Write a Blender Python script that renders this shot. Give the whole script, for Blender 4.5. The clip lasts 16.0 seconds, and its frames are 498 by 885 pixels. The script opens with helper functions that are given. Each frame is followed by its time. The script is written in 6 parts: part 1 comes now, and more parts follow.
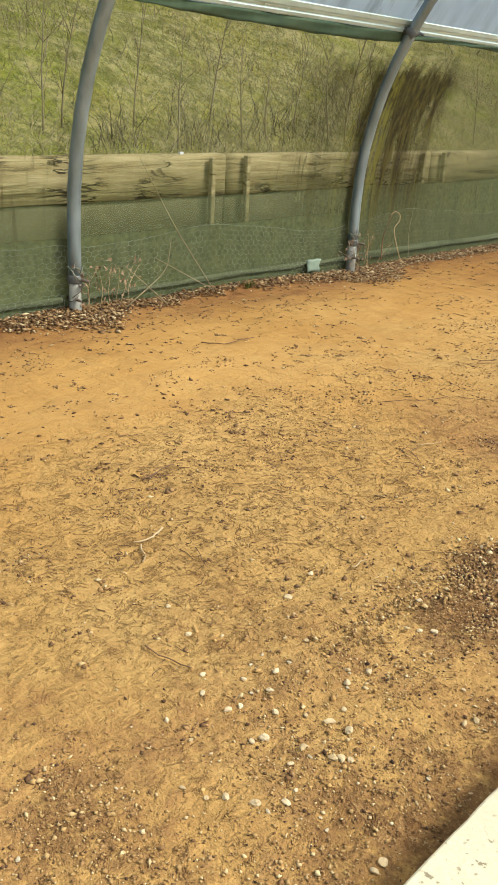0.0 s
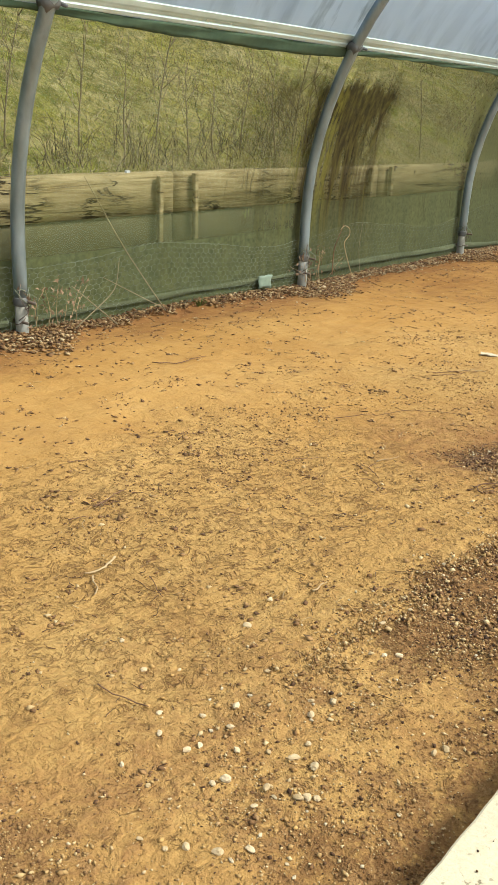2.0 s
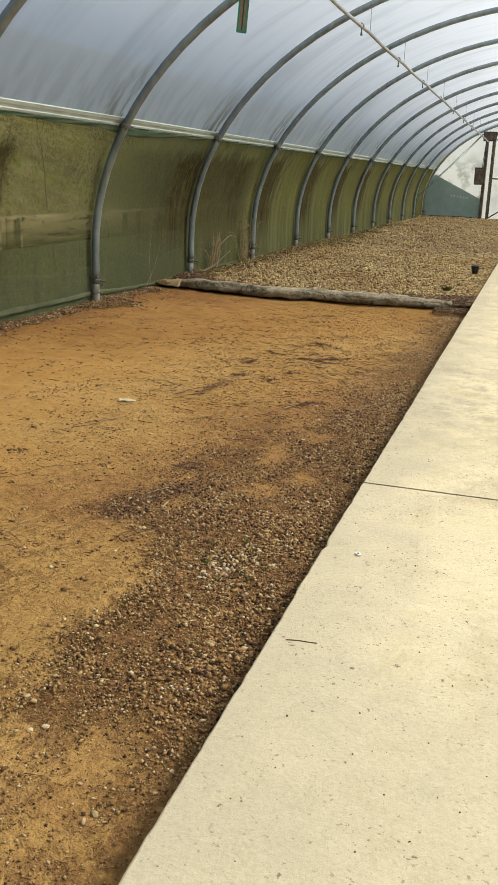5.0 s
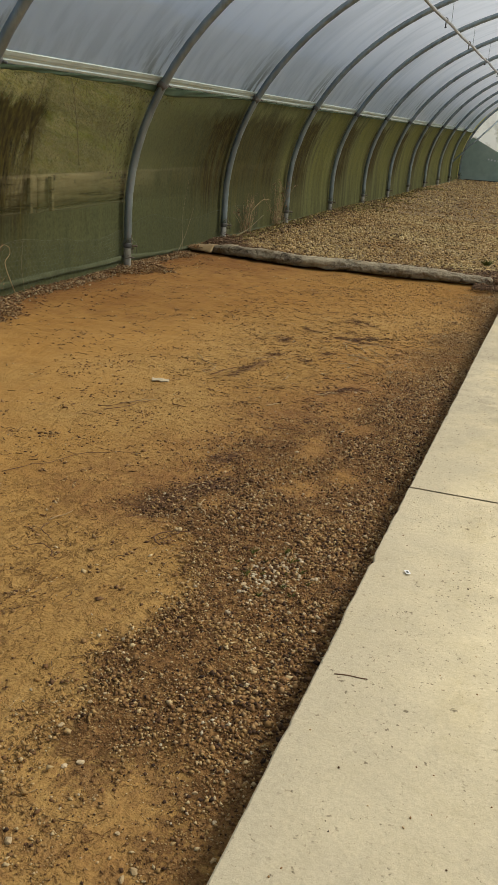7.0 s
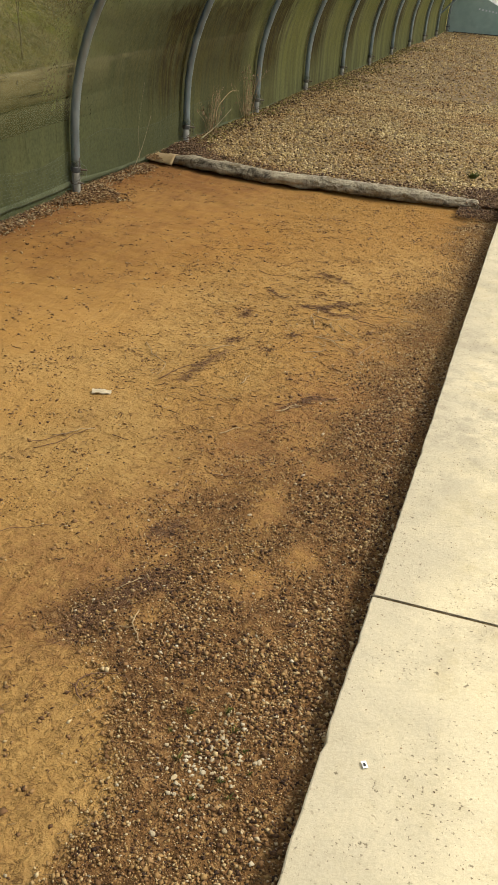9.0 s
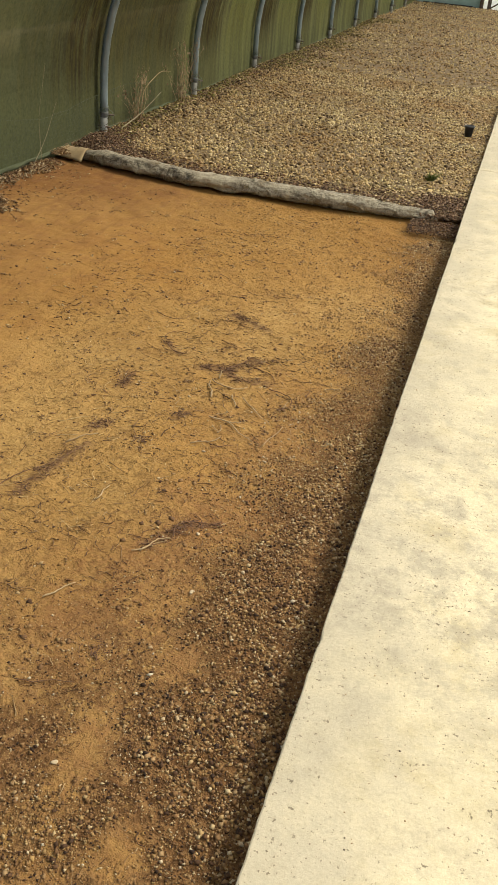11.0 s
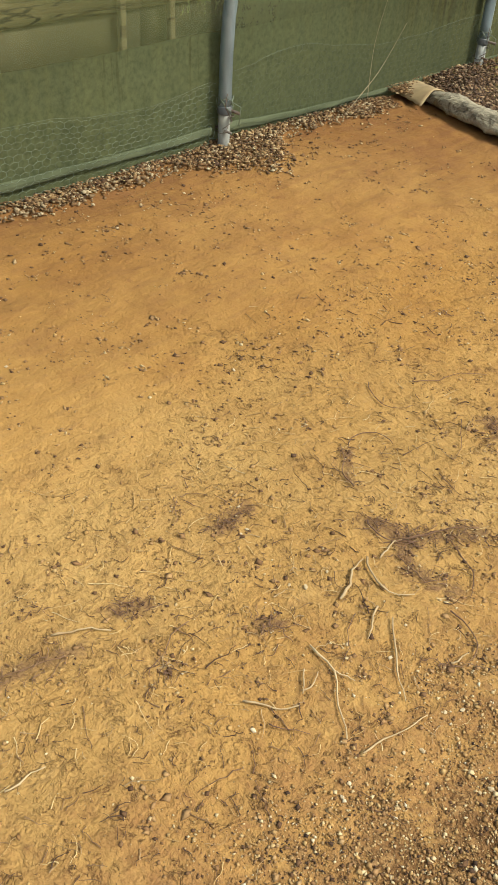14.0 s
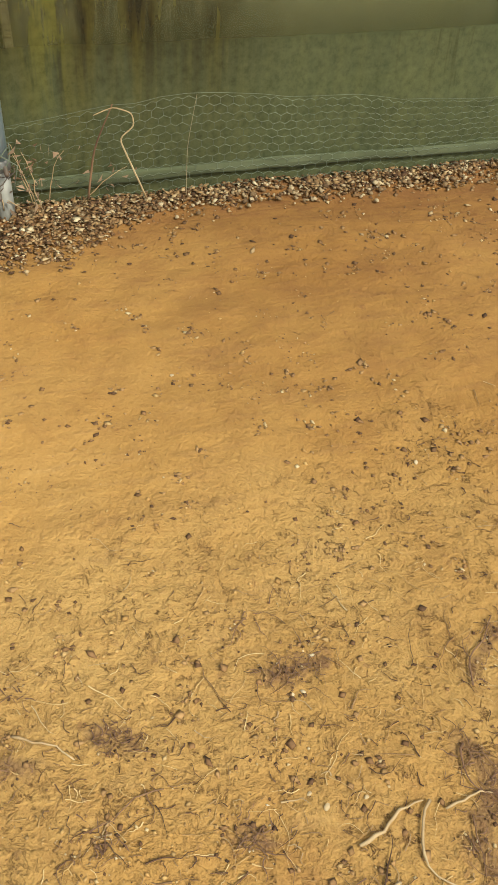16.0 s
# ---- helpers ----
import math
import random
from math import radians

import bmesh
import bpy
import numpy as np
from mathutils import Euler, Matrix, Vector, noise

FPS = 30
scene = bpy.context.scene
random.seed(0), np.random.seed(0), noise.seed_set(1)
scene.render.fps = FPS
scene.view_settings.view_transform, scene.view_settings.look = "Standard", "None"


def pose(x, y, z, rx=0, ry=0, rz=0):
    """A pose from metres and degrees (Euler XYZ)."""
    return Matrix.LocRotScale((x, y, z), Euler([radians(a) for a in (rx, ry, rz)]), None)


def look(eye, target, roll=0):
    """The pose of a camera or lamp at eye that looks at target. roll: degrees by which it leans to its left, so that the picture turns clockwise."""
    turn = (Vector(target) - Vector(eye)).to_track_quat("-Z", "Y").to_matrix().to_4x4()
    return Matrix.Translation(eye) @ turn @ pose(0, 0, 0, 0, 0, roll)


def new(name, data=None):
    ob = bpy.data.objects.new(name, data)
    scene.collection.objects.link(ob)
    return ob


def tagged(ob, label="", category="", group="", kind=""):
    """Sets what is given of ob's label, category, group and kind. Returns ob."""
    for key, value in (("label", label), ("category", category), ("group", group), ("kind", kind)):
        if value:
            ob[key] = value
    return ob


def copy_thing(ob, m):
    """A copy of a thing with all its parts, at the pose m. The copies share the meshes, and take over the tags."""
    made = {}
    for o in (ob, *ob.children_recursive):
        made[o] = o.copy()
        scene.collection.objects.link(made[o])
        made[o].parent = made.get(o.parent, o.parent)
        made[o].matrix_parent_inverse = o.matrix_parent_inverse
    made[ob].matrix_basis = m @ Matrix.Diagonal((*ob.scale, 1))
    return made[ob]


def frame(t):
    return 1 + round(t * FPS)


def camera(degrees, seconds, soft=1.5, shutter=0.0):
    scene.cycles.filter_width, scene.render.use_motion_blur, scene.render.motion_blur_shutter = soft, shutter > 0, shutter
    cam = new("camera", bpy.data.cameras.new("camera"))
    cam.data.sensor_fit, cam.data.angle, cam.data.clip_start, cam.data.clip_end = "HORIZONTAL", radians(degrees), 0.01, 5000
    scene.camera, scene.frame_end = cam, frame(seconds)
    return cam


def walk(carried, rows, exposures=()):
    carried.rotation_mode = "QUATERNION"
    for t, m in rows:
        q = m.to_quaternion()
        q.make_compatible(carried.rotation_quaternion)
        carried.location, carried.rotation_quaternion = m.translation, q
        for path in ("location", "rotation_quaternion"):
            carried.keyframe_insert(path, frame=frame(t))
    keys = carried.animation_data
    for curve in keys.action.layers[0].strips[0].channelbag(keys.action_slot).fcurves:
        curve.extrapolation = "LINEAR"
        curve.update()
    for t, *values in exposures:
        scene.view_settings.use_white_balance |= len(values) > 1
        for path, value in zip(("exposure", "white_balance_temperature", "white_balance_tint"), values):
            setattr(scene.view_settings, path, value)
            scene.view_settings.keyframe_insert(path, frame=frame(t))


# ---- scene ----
cam = camera(31.08, 16.0, soft=1.5)
PATH = [
    (0, (0.4749, -6.3411, 0.9461), (-0.7638, -4.9478, 0.2220), 3.16),
    (0.5, (0.4667, -6.3251, 0.9432), (-0.7547, -4.9141, 0.2237), 3.03),
    (1, (0.4570, -6.3074, 0.9354), (-0.7504, -4.8799, 0.2251), 2.88),
    (1.5, (0.4510, -6.2935, 0.9358), (-0.7432, -4.8502, 0.2351), 2.53),
    (2, (0.4415, -6.2843, 0.9338), (-0.7379, -4.8216, 0.2488), 2.23),
    (2.5, (0.4315, -6.2742, 0.9336), (-0.7293, -4.7886, 0.2662), 1.89),
    (3, (0.4203, -6.2614, 0.9282), (-0.6649, -4.7096, 0.2844), 2.21),
    (3.5, (0.4463, -6.2461, 0.9364), (-0.5030, -4.5985, 0.3163), 1.92),
    (4, (0.4861, -6.2299, 0.9444), (-0.2821, -4.4827, 0.3468), 1.77),
    (4.5, (0.5263, -6.2393, 0.9703), (-0.0795, -4.4230, 0.3925), 1.55),
    (4.7, (0.5304, -6.2436, 0.9787), (-0.0390, -4.4134, 0.4077), 1.75),
    (6.8, (0.4243, -6.1099, 0.9839), (-0.1652, -4.3030, 0.3613), 3.42),
    (7, (0.4141, -6.1142, 1.0531), (-0.1783, -4.3228, 0.3899), 3.69),
    (7.5, (0.3875, -6.0692, 1.2162), (-0.2003, -4.3139, 0.4589), 3.70),
    (8, (0.3433, -5.9605, 1.3876), (-0.2138, -4.2402, 0.5330), 4.07),
    (8.5, (0.2922, -5.7759, 1.5182), (-0.2208, -4.0844, 0.5824), 4.69),
    (9, (0.2851, -5.5044, 1.5078), (-0.2070, -3.8189, 0.5502), 3.95),
    (9.5, (0.2640, -5.2551, 1.5136), (-0.1860, -3.5667, 0.5404), 4.79),
    (10, (0.2567, -4.9933, 1.5282), (-0.1479, -3.3026, 0.5393), 6.09),
    (10.2, (0.2857, -4.8681, 1.5248), (-0.1237, -3.1814, 0.5311), 5.42),
    (12.3, (0.287, -3.717, 1.522), (-0.203, -2.102, 0.448), 6.9),
    (12.5, (0.268, -3.597, 1.511), (-0.258, -2.007, 0.417), 7.2),
    (13, (0.185, -3.271, 1.479), (-0.485, -1.776, 0.332), 8.1),
    (13.5, (0.185, -2.968, 1.464), (-0.74, -1.657, 0.269), 4.9),
    (14, (0.161, -2.742, 1.433), (-0.91, -1.589, 0.198), 3.8),
    (14.5, (0.129, -2.501, 1.415), (-0.901, -1.343, 0.151), 7.0),
    (15, (0.066, -2.282, 1.418), (-0.97, -1.164, 0.123), 9.5),
    (15.5, (-0.019, -2.109, 1.388), (-1.287, -1.299, 0.07), 6.8),
    (16, (-0.072, -2.041, 1.437), (-1.444, -1.573, 0.06), 3.9),
]
walk(cam, [(t, look(eye, target, roll)) for t, eye, target, roll in PATH], [(0, 0.58, 5950, 6), (2.5, 0.59, 5950, 6), (3.5, 0.56, 5950, 6), (4.0, 0.4, 5900, 6), (4.7, 0.08, 6130, 8), (6.8, -0.52, 6370, 10), (7.5, -0.3, 6370, 10), (8.2, -0.08, 6420, 10), (9, -0.03, 6370, 10), (10.2, 0.03, 6370, 10), (12.5, 0.02, 6370, 10), (13.3, 0.32, 6100, 5), (14, 0.52, 5950, 5), (15.3, 0.48, 5950, 5), (16, 0.43, 6150, 5)])

# ---- world and sun ----
TO_SUN = Vector((0.72, 0.38, 0.85)).normalized()
world = bpy.data.worlds.new("sky")
scene.world = world
world.use_nodes = True
wn = world.node_tree
sky = wn.nodes.new("ShaderNodeTexSky")
sky.sky_type, sky.sun_disc = "NISHITA", False
sky.sun_elevation = math.asin(TO_SUN.z)
sky.sun_rotation = math.atan2(TO_SUN.x, TO_SUN.y)
sky.air_density, sky.dust_density = 1.0, 2.0
wn.links.new(sky.outputs[0], wn.nodes["Background"].inputs[0])
wn.nodes["Background"].inputs[1].default_value = 0.12
sun_data = bpy.data.lights.new("sun", "SUN")
sun_data.energy, sun_data.angle, sun_data.color = 4.2, radians(15), (1.0, 0.93, 0.80)
sun = new("sun", sun_data)
sun.matrix_world = look(TO_SUN * 40, (0, 0, 0))

# ---- plan ----
XC, HALF, LEG, RISE = 0.675, 3.335, 0.39, 2.35   # hoop: centre, half span, straight leg, rise of the arch
BAY = 2.0
HOOPS = list(range(-6, 11))                       # hoop k stands at y = 2k
Y0, Y1 = -12.0, 20.0
PATH_X0, PATH_X1, PATH_Z = 0.1, 1.25, 0.09
EAVE = 1.29
rng = np.random.default_rng(7)


def smooth(a, b, x):
    t = np.clip((np.asarray(x, float) - a) / (b - a), 0, 1)
    return t * t * (3 - 2 * t)


def arch(out=0.0, lo=-0.4, hi=None, n=48):
    """Points (x, z) of the hoop's line, moved outward, from height lo on the west side to height hi (east side when None)."""
    pts = [(XC - HALF - out, lo)]
    if lo < LEG - 0.1:
        pts += [(XC - HALF - out, LEG * k / 3) for k in range(1, 3) if LEG * k / 3 > lo + 0.02]
    for k in range(n + 1):
        a = math.pi * k / n
        pts.append((XC - (HALF + out) * math.cos(a), LEG + (RISE + out) * math.sin(a)))
    pts += [(XC + HALF + out, LEG / 2), (XC + HALF + out, lo)]
    return pts


def arch_x(z, out=0.0):
    """West x of the hoop line at height z."""
    if z <= LEG:
        return XC - HALF - out
    return XC - (HALF + out) * math.sqrt(max(0.0, 1 - ((z - LEG) / (RISE + out)) ** 2))


BOUND_Y = np.array([-13, -5.9, -5.5, -5.3, -5.15, -5.0, -4.85, -4.7, -4.6, -4.45, -4.3, -4.2, -4.1, -4.0, -3.9, -3.7, -3.5, -3.3, -3.1, -2.7, -2.5, -2.35, -2.0, -1.83, -1.7, -1.5, -1.3, -1.1, -0.65, 0, 2])
BOUND_X = np.array([-0.38, -0.36, -0.36, -0.37, -0.30, -0.325, -0.31, -0.325, -0.275, -0.258, -0.30, -0.36, -0.40, -0.60, -0.72, -0.64, -0.58, -0.52, -0.45, -0.43, -0.33, -0.24, -0.19, -0.18, -0.25, -0.27, -0.24, -0.17, -0.13, -0.10, -0.10])


def grit(x, y):
    """How far the soil beside the path is gritty and dark: 0 to 1."""
    crisp = smooth(-5.3, -5.1, y) * (1 - smooth(-4.1, -3.9, y))
    weak = 1 - 0.46 * (1 - smooth(-5.25, -4.8, y))
    wob = 0.055 * np.sin(5.1 * y + 2.3 * x) + 0.045 * np.sin(12.3 * y - 9 * x) + 0.03 * np.sin(29 * y + 21 * x)
    d = x + wob * (1 - smooth(-0.1, 0.08, x)) * (1 - 0.75 * crisp) - np.interp(y, BOUND_Y, BOUND_X)
    w = 0.15 - 0.105 * crisp + 0.10 * smooth(-3.9, -3.5, y)
    g = weak * smooth(-w, w, d)
    g = g * (1 - 0.20 * smooth(-4.1, -3.7, y) * (1 - smooth(-0.30, 0.0, x))) * (1 - 0.26 * smooth(-2.7, -1.9, y))
    for cx, cy, sx, sy in ((-0.255, -5.08, 0.045, 0.10), (-0.10, -5.10, 0.065, 0.16), (-0.22, -5.60, 0.11, 0.08), (-0.20, -5.30, 0.05, 0.06), (-0.45, -3.86, 0.05, 0.06), (-0.24, -3.62, 0.08, 0.10), (-0.30, -3.25, 0.06, 0.14), (-0.20, -2.95, 0.07, 0.09), (-0.33, -2.75, 0.07, 0.12), (-0.13, -3.45, 0.05, 0.09)):
        g = g * (1 - 0.8 * np.exp(-((x - cx) / sx) ** 2 - ((y - cy) / sy) ** 2))
    return g


# dark mats of dead roots: their spines and half widths
MATS = (
    (((-0.688, -1.4), (-0.588, -1.37), (-0.488, -1.21)), 0.030, 260),
    (((-0.728, -0.818), (-0.648, -0.863), (-0.558, -0.898)), 0.028, 110),
    (((-0.798, -1.32), (-0.848, -1.29), (-0.898, -1.21)), 0.016, 70),
    (((-0.598, -1.38), (-0.528, -1.45), (-0.418, -1.43)), 0.030, 80),
    (((-0.9, -2.46), (-0.865, -2.23), (-0.82, -2.13)), 0.028, 150),
    (((-0.45, -2.55), (-0.37, -2.42), (-0.29, -2.37)), 0.022, 130),
    (((-0.6, -3.97), (-0.565, -3.86), (-0.46, -3.67)), 0.050, 330),
    (((-0.56, -3.5), (-0.53, -3.44)), 0.040, 120),
    (((-0.893, -1.69), (-0.908, -1.59)), 0.028, 90),
    (((-0.638, -1.81), (-0.613, -1.78)), 0.022, 60),
    (((-0.858, -2.01), (-0.838, -1.96)), 0.028, 80),
)
SPOTS = (
    (((-0.698, -2.06), (-0.658, -2.02)), 0.030, 70), (((-1.14, -4.94), (-1.13, -4.82)), 0.022, 70), (((-0.318, -1.62), (-0.313, -1.6)), 0.012, 40),
    (((-1.01, -1.72), (-1.08, -1.62)), 0.016, 50), (((-0.4, -3.02), (-0.38, -2.96)), 0.030, 90), (((-1.17, -0.428), (-1.13, -0.438)), 0.022, 50),
    (((-1.41, -4.38), (-1.36, -4.35)), 0.022, 50), (((-1.32, -3.59), (-1.29, -3.56)), 0.028, 60), (((-0.98, -2.15), (-0.95, -2.13)), 0.020, 40),
    (((-0.47, -4.16), (-0.44, -4.08)), 0.030, 80), (((-0.658, -0.508), (-0.478, -0.438)), 0.030, 90),
)


def stain(x, y):
    """How dark the soil is from rotted roots: 0 to 1."""
    out = np.zeros_like(x)
    for spine, wide, _ in MATS:
        for (ax, ay), (bx, by) in zip(spine, spine[1:]):
            t = np.clip(((x - ax) * (bx - ax) + (y - ay) * (by - ay)) / ((bx - ax) ** 2 + (by - ay) ** 2), 0, 1)
            d = np.hypot(x - ax - t * (bx - ax), y - ay - t * (by - ay))
            out = np.maximum(out, np.exp(-(d / (wide * 1.15)) ** 2))
    return out


def litter(x, y):
    """How deep the stony leaf litter lies along the side wall: 0 to 1."""
    width = 0.105 - 0.035 * smooth(0.15, 0.35, np.asarray(y)) + 0.025 * np.sin(y * 2.3) + 0.03 * np.sin(y * 7.1 + 1)
    d = np.mod(np.asarray(y) + 1.0, 2.0) - 1.0
    width = width + 0.28 * np.exp(-((d - 0.0) / 0.24) ** 2)
    width = width + 0.07 * np.exp(-((np.asarray(y) - 1.05) / 0.2) ** 2)
    return 1 - smooth(width * 0.35, width * 1.1, x + 2.68 + 0.03 * np.sin(17 * y + 9 * x) + 0.02 * np.sin(41 * y - 13 * x))


def bed(x, y):
    """Height of the bare soil."""
    x, y = np.asarray(x, float), np.asarray(y, float)
    z = 0.03 * np.exp(-((y + 4.6) / 0.8) ** 2) * smooth(-0.8, -0.2, x)
    z = z - 0.014 * smooth(-2.8, -0.6, y) * smooth(-2.6, -2.0, x)
    z = z - 0.012 * (1 - smooth(-2.66, -2.25, x)) * smooth(-3.6, -1.2, y)
    z = z + 0.006 * np.sin(2.1 * x + 1.3 * y) + 0.005 * np.sin(4.3 * y - 2.2 * x + 1)
    z = z + 0.014 * litter(x, y) * (1 - smooth(0.9, 1.3, y))
    return z


# ---- nodes ----
def graph(name, rough=0.8, metal=0.0, spec=0.3):
    m = bpy.data.materials.new(name)
    m.use_nodes = True
    b = m.node_tree.nodes["Principled BSDF"]
    b.inputs["Roughness"].default_value, b.inputs["Metallic"].default_value = rough, metal
    b.inputs["Specular IOR Level"].default_value = spec
    return m, m.node_tree, b


def link(nt, a, b):
    nt.links.new(a, b)


def place(nt, scale=(1, 1, 1)):
    g = nt.nodes.new("ShaderNodeNewGeometry")
    mp = nt.nodes.new("ShaderNodeMapping")
    mp.inputs["Scale"].default_value = scale
    link(nt, g.outputs["Position"], mp.inputs["Vector"])
    return mp.outputs[0]


def noise_of(nt, scale, vec=None, detail=4, rough=0.55, warp=0.0):
    n = nt.nodes.new("ShaderNodeTexNoise")
    n.inputs["Scale"].default_value, n.inputs["Detail"].default_value = scale, detail
    n.inputs["Roughness"].default_value, n.inputs["Distortion"].default_value = rough, warp
    link(nt, vec or place(nt), n.inputs["Vector"])
    return n.outputs["Fac"]


def ramp(nt, fac, stops):
    r = nt.nodes.new("ShaderNodeValToRGB")
    e = r.color_ramp.elements
    while len(e) < len(stops):
        e.new(0.5)
    for el, (p, c) in zip(e, stops):
        el.position = p
        el.color = (*c, 1) if isinstance(c, tuple) else (c, c, c, 1)
    link(nt, fac, r.inputs[0])
    return r.outputs[0]


def blend(nt, fac, a, b, how="MIX"):
    m = nt.nodes.new("ShaderNodeMix")
    m.data_type, m.blend_type = "RGBA", how
    for sock, val in ((m.inputs[0], fac), (m.inputs[6], a), (m.inputs[7], b)):
        if isinstance(val, (int, float)):
            sock.default_value = val
        elif isinstance(val, tuple):
            sock.default_value = (*val, 1)
        else:
            link(nt, val, sock)
    return m.outputs[2]


def calc(nt, op, a, b=0.0, clamp=False):
    m = nt.nodes.new("ShaderNodeMath")
    m.operation, m.use_clamp = op, clamp
    for sock, val in zip(m.inputs, (a, b)):
        if isinstance(val, (int, float)):
            sock.default_value = val
        else:
            link(nt, val, sock)
    return m.outputs[0]


def relief(nt, b, height, strength=0.5, dist=0.01):
    n = nt.nodes.new("ShaderNodeBump")
    n.inputs["Strength"].default_value, n.inputs["Distance"].default_value = strength, dist
    link(nt, height, n.inputs["Height"])
    link(nt, n.outputs[0], b.inputs["Normal"])


def attribute(nt, name):
    a = nt.nodes.new("ShaderNodeAttribute")
    a.attribute_name = name
    return a.outputs["Fac"]


def island(nt):
    return nt.nodes.new("ShaderNodeNewGeometry").outputs["Random Per Island"]


def stuff_colour(name, stops, rough=0.85, grain=60, drift=0.0):
    """A material for many small pieces: each takes a colour of its own."""
    m, nt, b = graph(name, rough)
    c = ramp(nt, island(nt), stops)
    n = noise_of(nt, grain)
    c = blend(nt, 0.45, c, ramp(nt, n, [(0.3, 0.35), (0.7, 1.0)]), "MULTIPLY")
    c = blend(nt, drift, c, ramp(nt, noise_of(nt, 1.3, detail=5, rough=0.65), [(0.4, (1.0, 1.0, 1.0)), (0.64, (0.62, 0.44, 0.30))]), "MULTIPLY")
    link(nt, c, b.inputs["Base Color"])
    relief(nt, b, n, 0.4, 0.004)
    return m


def one_colour(name, c1, c2, rough=0.7, metal=0.0, grain=20, bump=0.2, spec=0.3):
    m, nt, b = graph(name, rough, metal, spec)
    n = noise_of(nt, grain)
    n2 = noise_of(nt, grain * 0.13)
    mixed = blend(nt, ramp(nt, n2, [(0.35, 0.0), (0.65, 1.0)]), c1, c2)
    link(nt, blend(nt, 0.35, mixed, ramp(nt, n, [(0.3, 0.5), (0.7, 1.0)]), "MULTIPLY"), b.inputs["Base Color"])
    relief(nt, b, n, bump, 0.003)
    return m


def lines(nt, scale, width, mask_scale, low, high, stretch=(1, 1, 1), wob=0.0):
    """Short curved lines: level lines of a noise, broken by a second noise."""
    n = noise_of(nt, scale, place(nt, stretch), detail=4, rough=0.62, warp=wob)
    d = calc(nt, "ABSOLUTE", calc(nt, "SUBTRACT", n, 0.5))
    line = ramp(nt, d, [(width * 0.35, 1.0), (width, 0.0)])
    return calc(nt, "MULTIPLY", line, ramp(nt, noise_of(nt, mask_scale, detail=2), [(low, 0.0), (high, 1.0)]))


def make_soil():
    m, nt, b = graph("ochre_soil", 0.95, spec=0.12)
    crumbly = attribute(nt, "crumbly")
    big = noise_of(nt, 1.1, detail=4, rough=0.6)
    mid = noise_of(nt, 5, detail=9, rough=0.72)
    fine = noise_of(nt, 34, detail=6, rough=0.7)
    speck = noise_of(nt, 120, detail=4, rough=0.7)
    lumps = noise_of(nt, 3.6, detail=6, rough=0.7)
    drag = noise_of(nt, 1.0, place(nt, (26, 5, 1)), detail=6, rough=0.68, warp=0.7)
    clod = noise_of(nt, 30, detail=3, rough=0.55, warp=0.7)
    ochre = blend(nt, ramp(nt, big, [(0.34, 0.0), (0.66, 1.0)]), (0.370, 0.208, 0.060), (0.430, 0.267, 0.090))
    ochre = blend(nt, ramp(nt, mid, [(0.50, 0.0), (0.72, 0.34)]), ochre, (0.26, 0.136, 0.043))
    ochre = blend(nt, ramp(nt, drag, [(0.40, 0.22), (0.52, 0.0)]), ochre, (0.28, 0.15, 0.048))
    ochre = blend(nt, ramp(nt, drag, [(0.54, 0.0), (0.70, 0.30)]), ochre, (0.47, 0.305, 0.118))
    # shade in the hollows between clods, painted from their own relief noise
    ochre = blend(nt, calc(nt, "MULTIPLY", ramp(nt, clod, [(0.34, 0.20), (0.44, 0.0)]), crumbly), ochre, (0.25, 0.13, 0.045))
    ochre = blend(nt, ramp(nt, speck, [(0.36, 0.12), (0.50, 0.0)]), ochre, (0.27, 0.145, 0.046))
    clump = calc(nt, "ADD", noise_of(nt, 15, detail=7, rough=0.74), calc(nt, "MULTIPLY", calc(nt, "SUBTRACT", crumbly, 1.0), 0.03))
    ochre = blend(nt, ramp(nt, clump, [(0.60, 0.0), (0.68, 0.7)]), ochre, (0.20, 0.10, 0.042))
    pale = calc(nt, "MULTIPLY", ramp(nt, speck, [(0.58, 0.0), (0.68, 1.0)]), 0.16)
    ochre = blend(nt, pale, ochre, (0.54, 0.38, 0.17))
    # darker, oranger soil towards the wall and the north end
    deep_tone = calc(nt, "ADD", attribute(nt, "deep_tone"), calc(nt, "MULTIPLY", calc(nt, "SUBTRACT", lumps, 0.5), 0.8))
    ochre = blend(nt, ramp(nt, deep_tone, [(0.1, 0.0), (0.9, 0.85)]), ochre, blend(nt, 1.0, ochre, (0.80, 0.71, 0.57), "MULTIPLY"))
    near = calc(nt, "ADD", attribute(nt, "brown"), calc(nt, "MULTIPLY", calc(nt, "SUBTRACT", lumps, 0.5), 1.6))
    near = calc(nt, "ADD", near, calc(nt, "MULTIPLY", calc(nt, "SUBTRACT", fine, 0.5), 1.6))
    ochre = blend(nt, ramp(nt, near, [(0.30, 0.0), (0.95, 0.8)]), ochre, (0.245, 0.119, 0.043))
    # brown gritty soil; its darkest tones paint the shadows between the stones
    dark = ramp(nt, fine, [(0.36, (0.055, 0.026, 0.011)), (0.50, (0.165, 0.082, 0.030)), (0.66, (0.34, 0.195, 0.074))])
    dark = blend(nt, pale, dark, (0.45, 0.31, 0.16))
    g = calc(nt, "ADD", attribute(nt, "grit"), calc(nt, "MULTIPLY", calc(nt, "SUBTRACT", lumps, 0.50), 1.1))
    g = calc(nt, "ADD", g, calc(nt, "MULTIPLY", calc(nt, "SUBTRACT", fine, 0.5), 1.9))
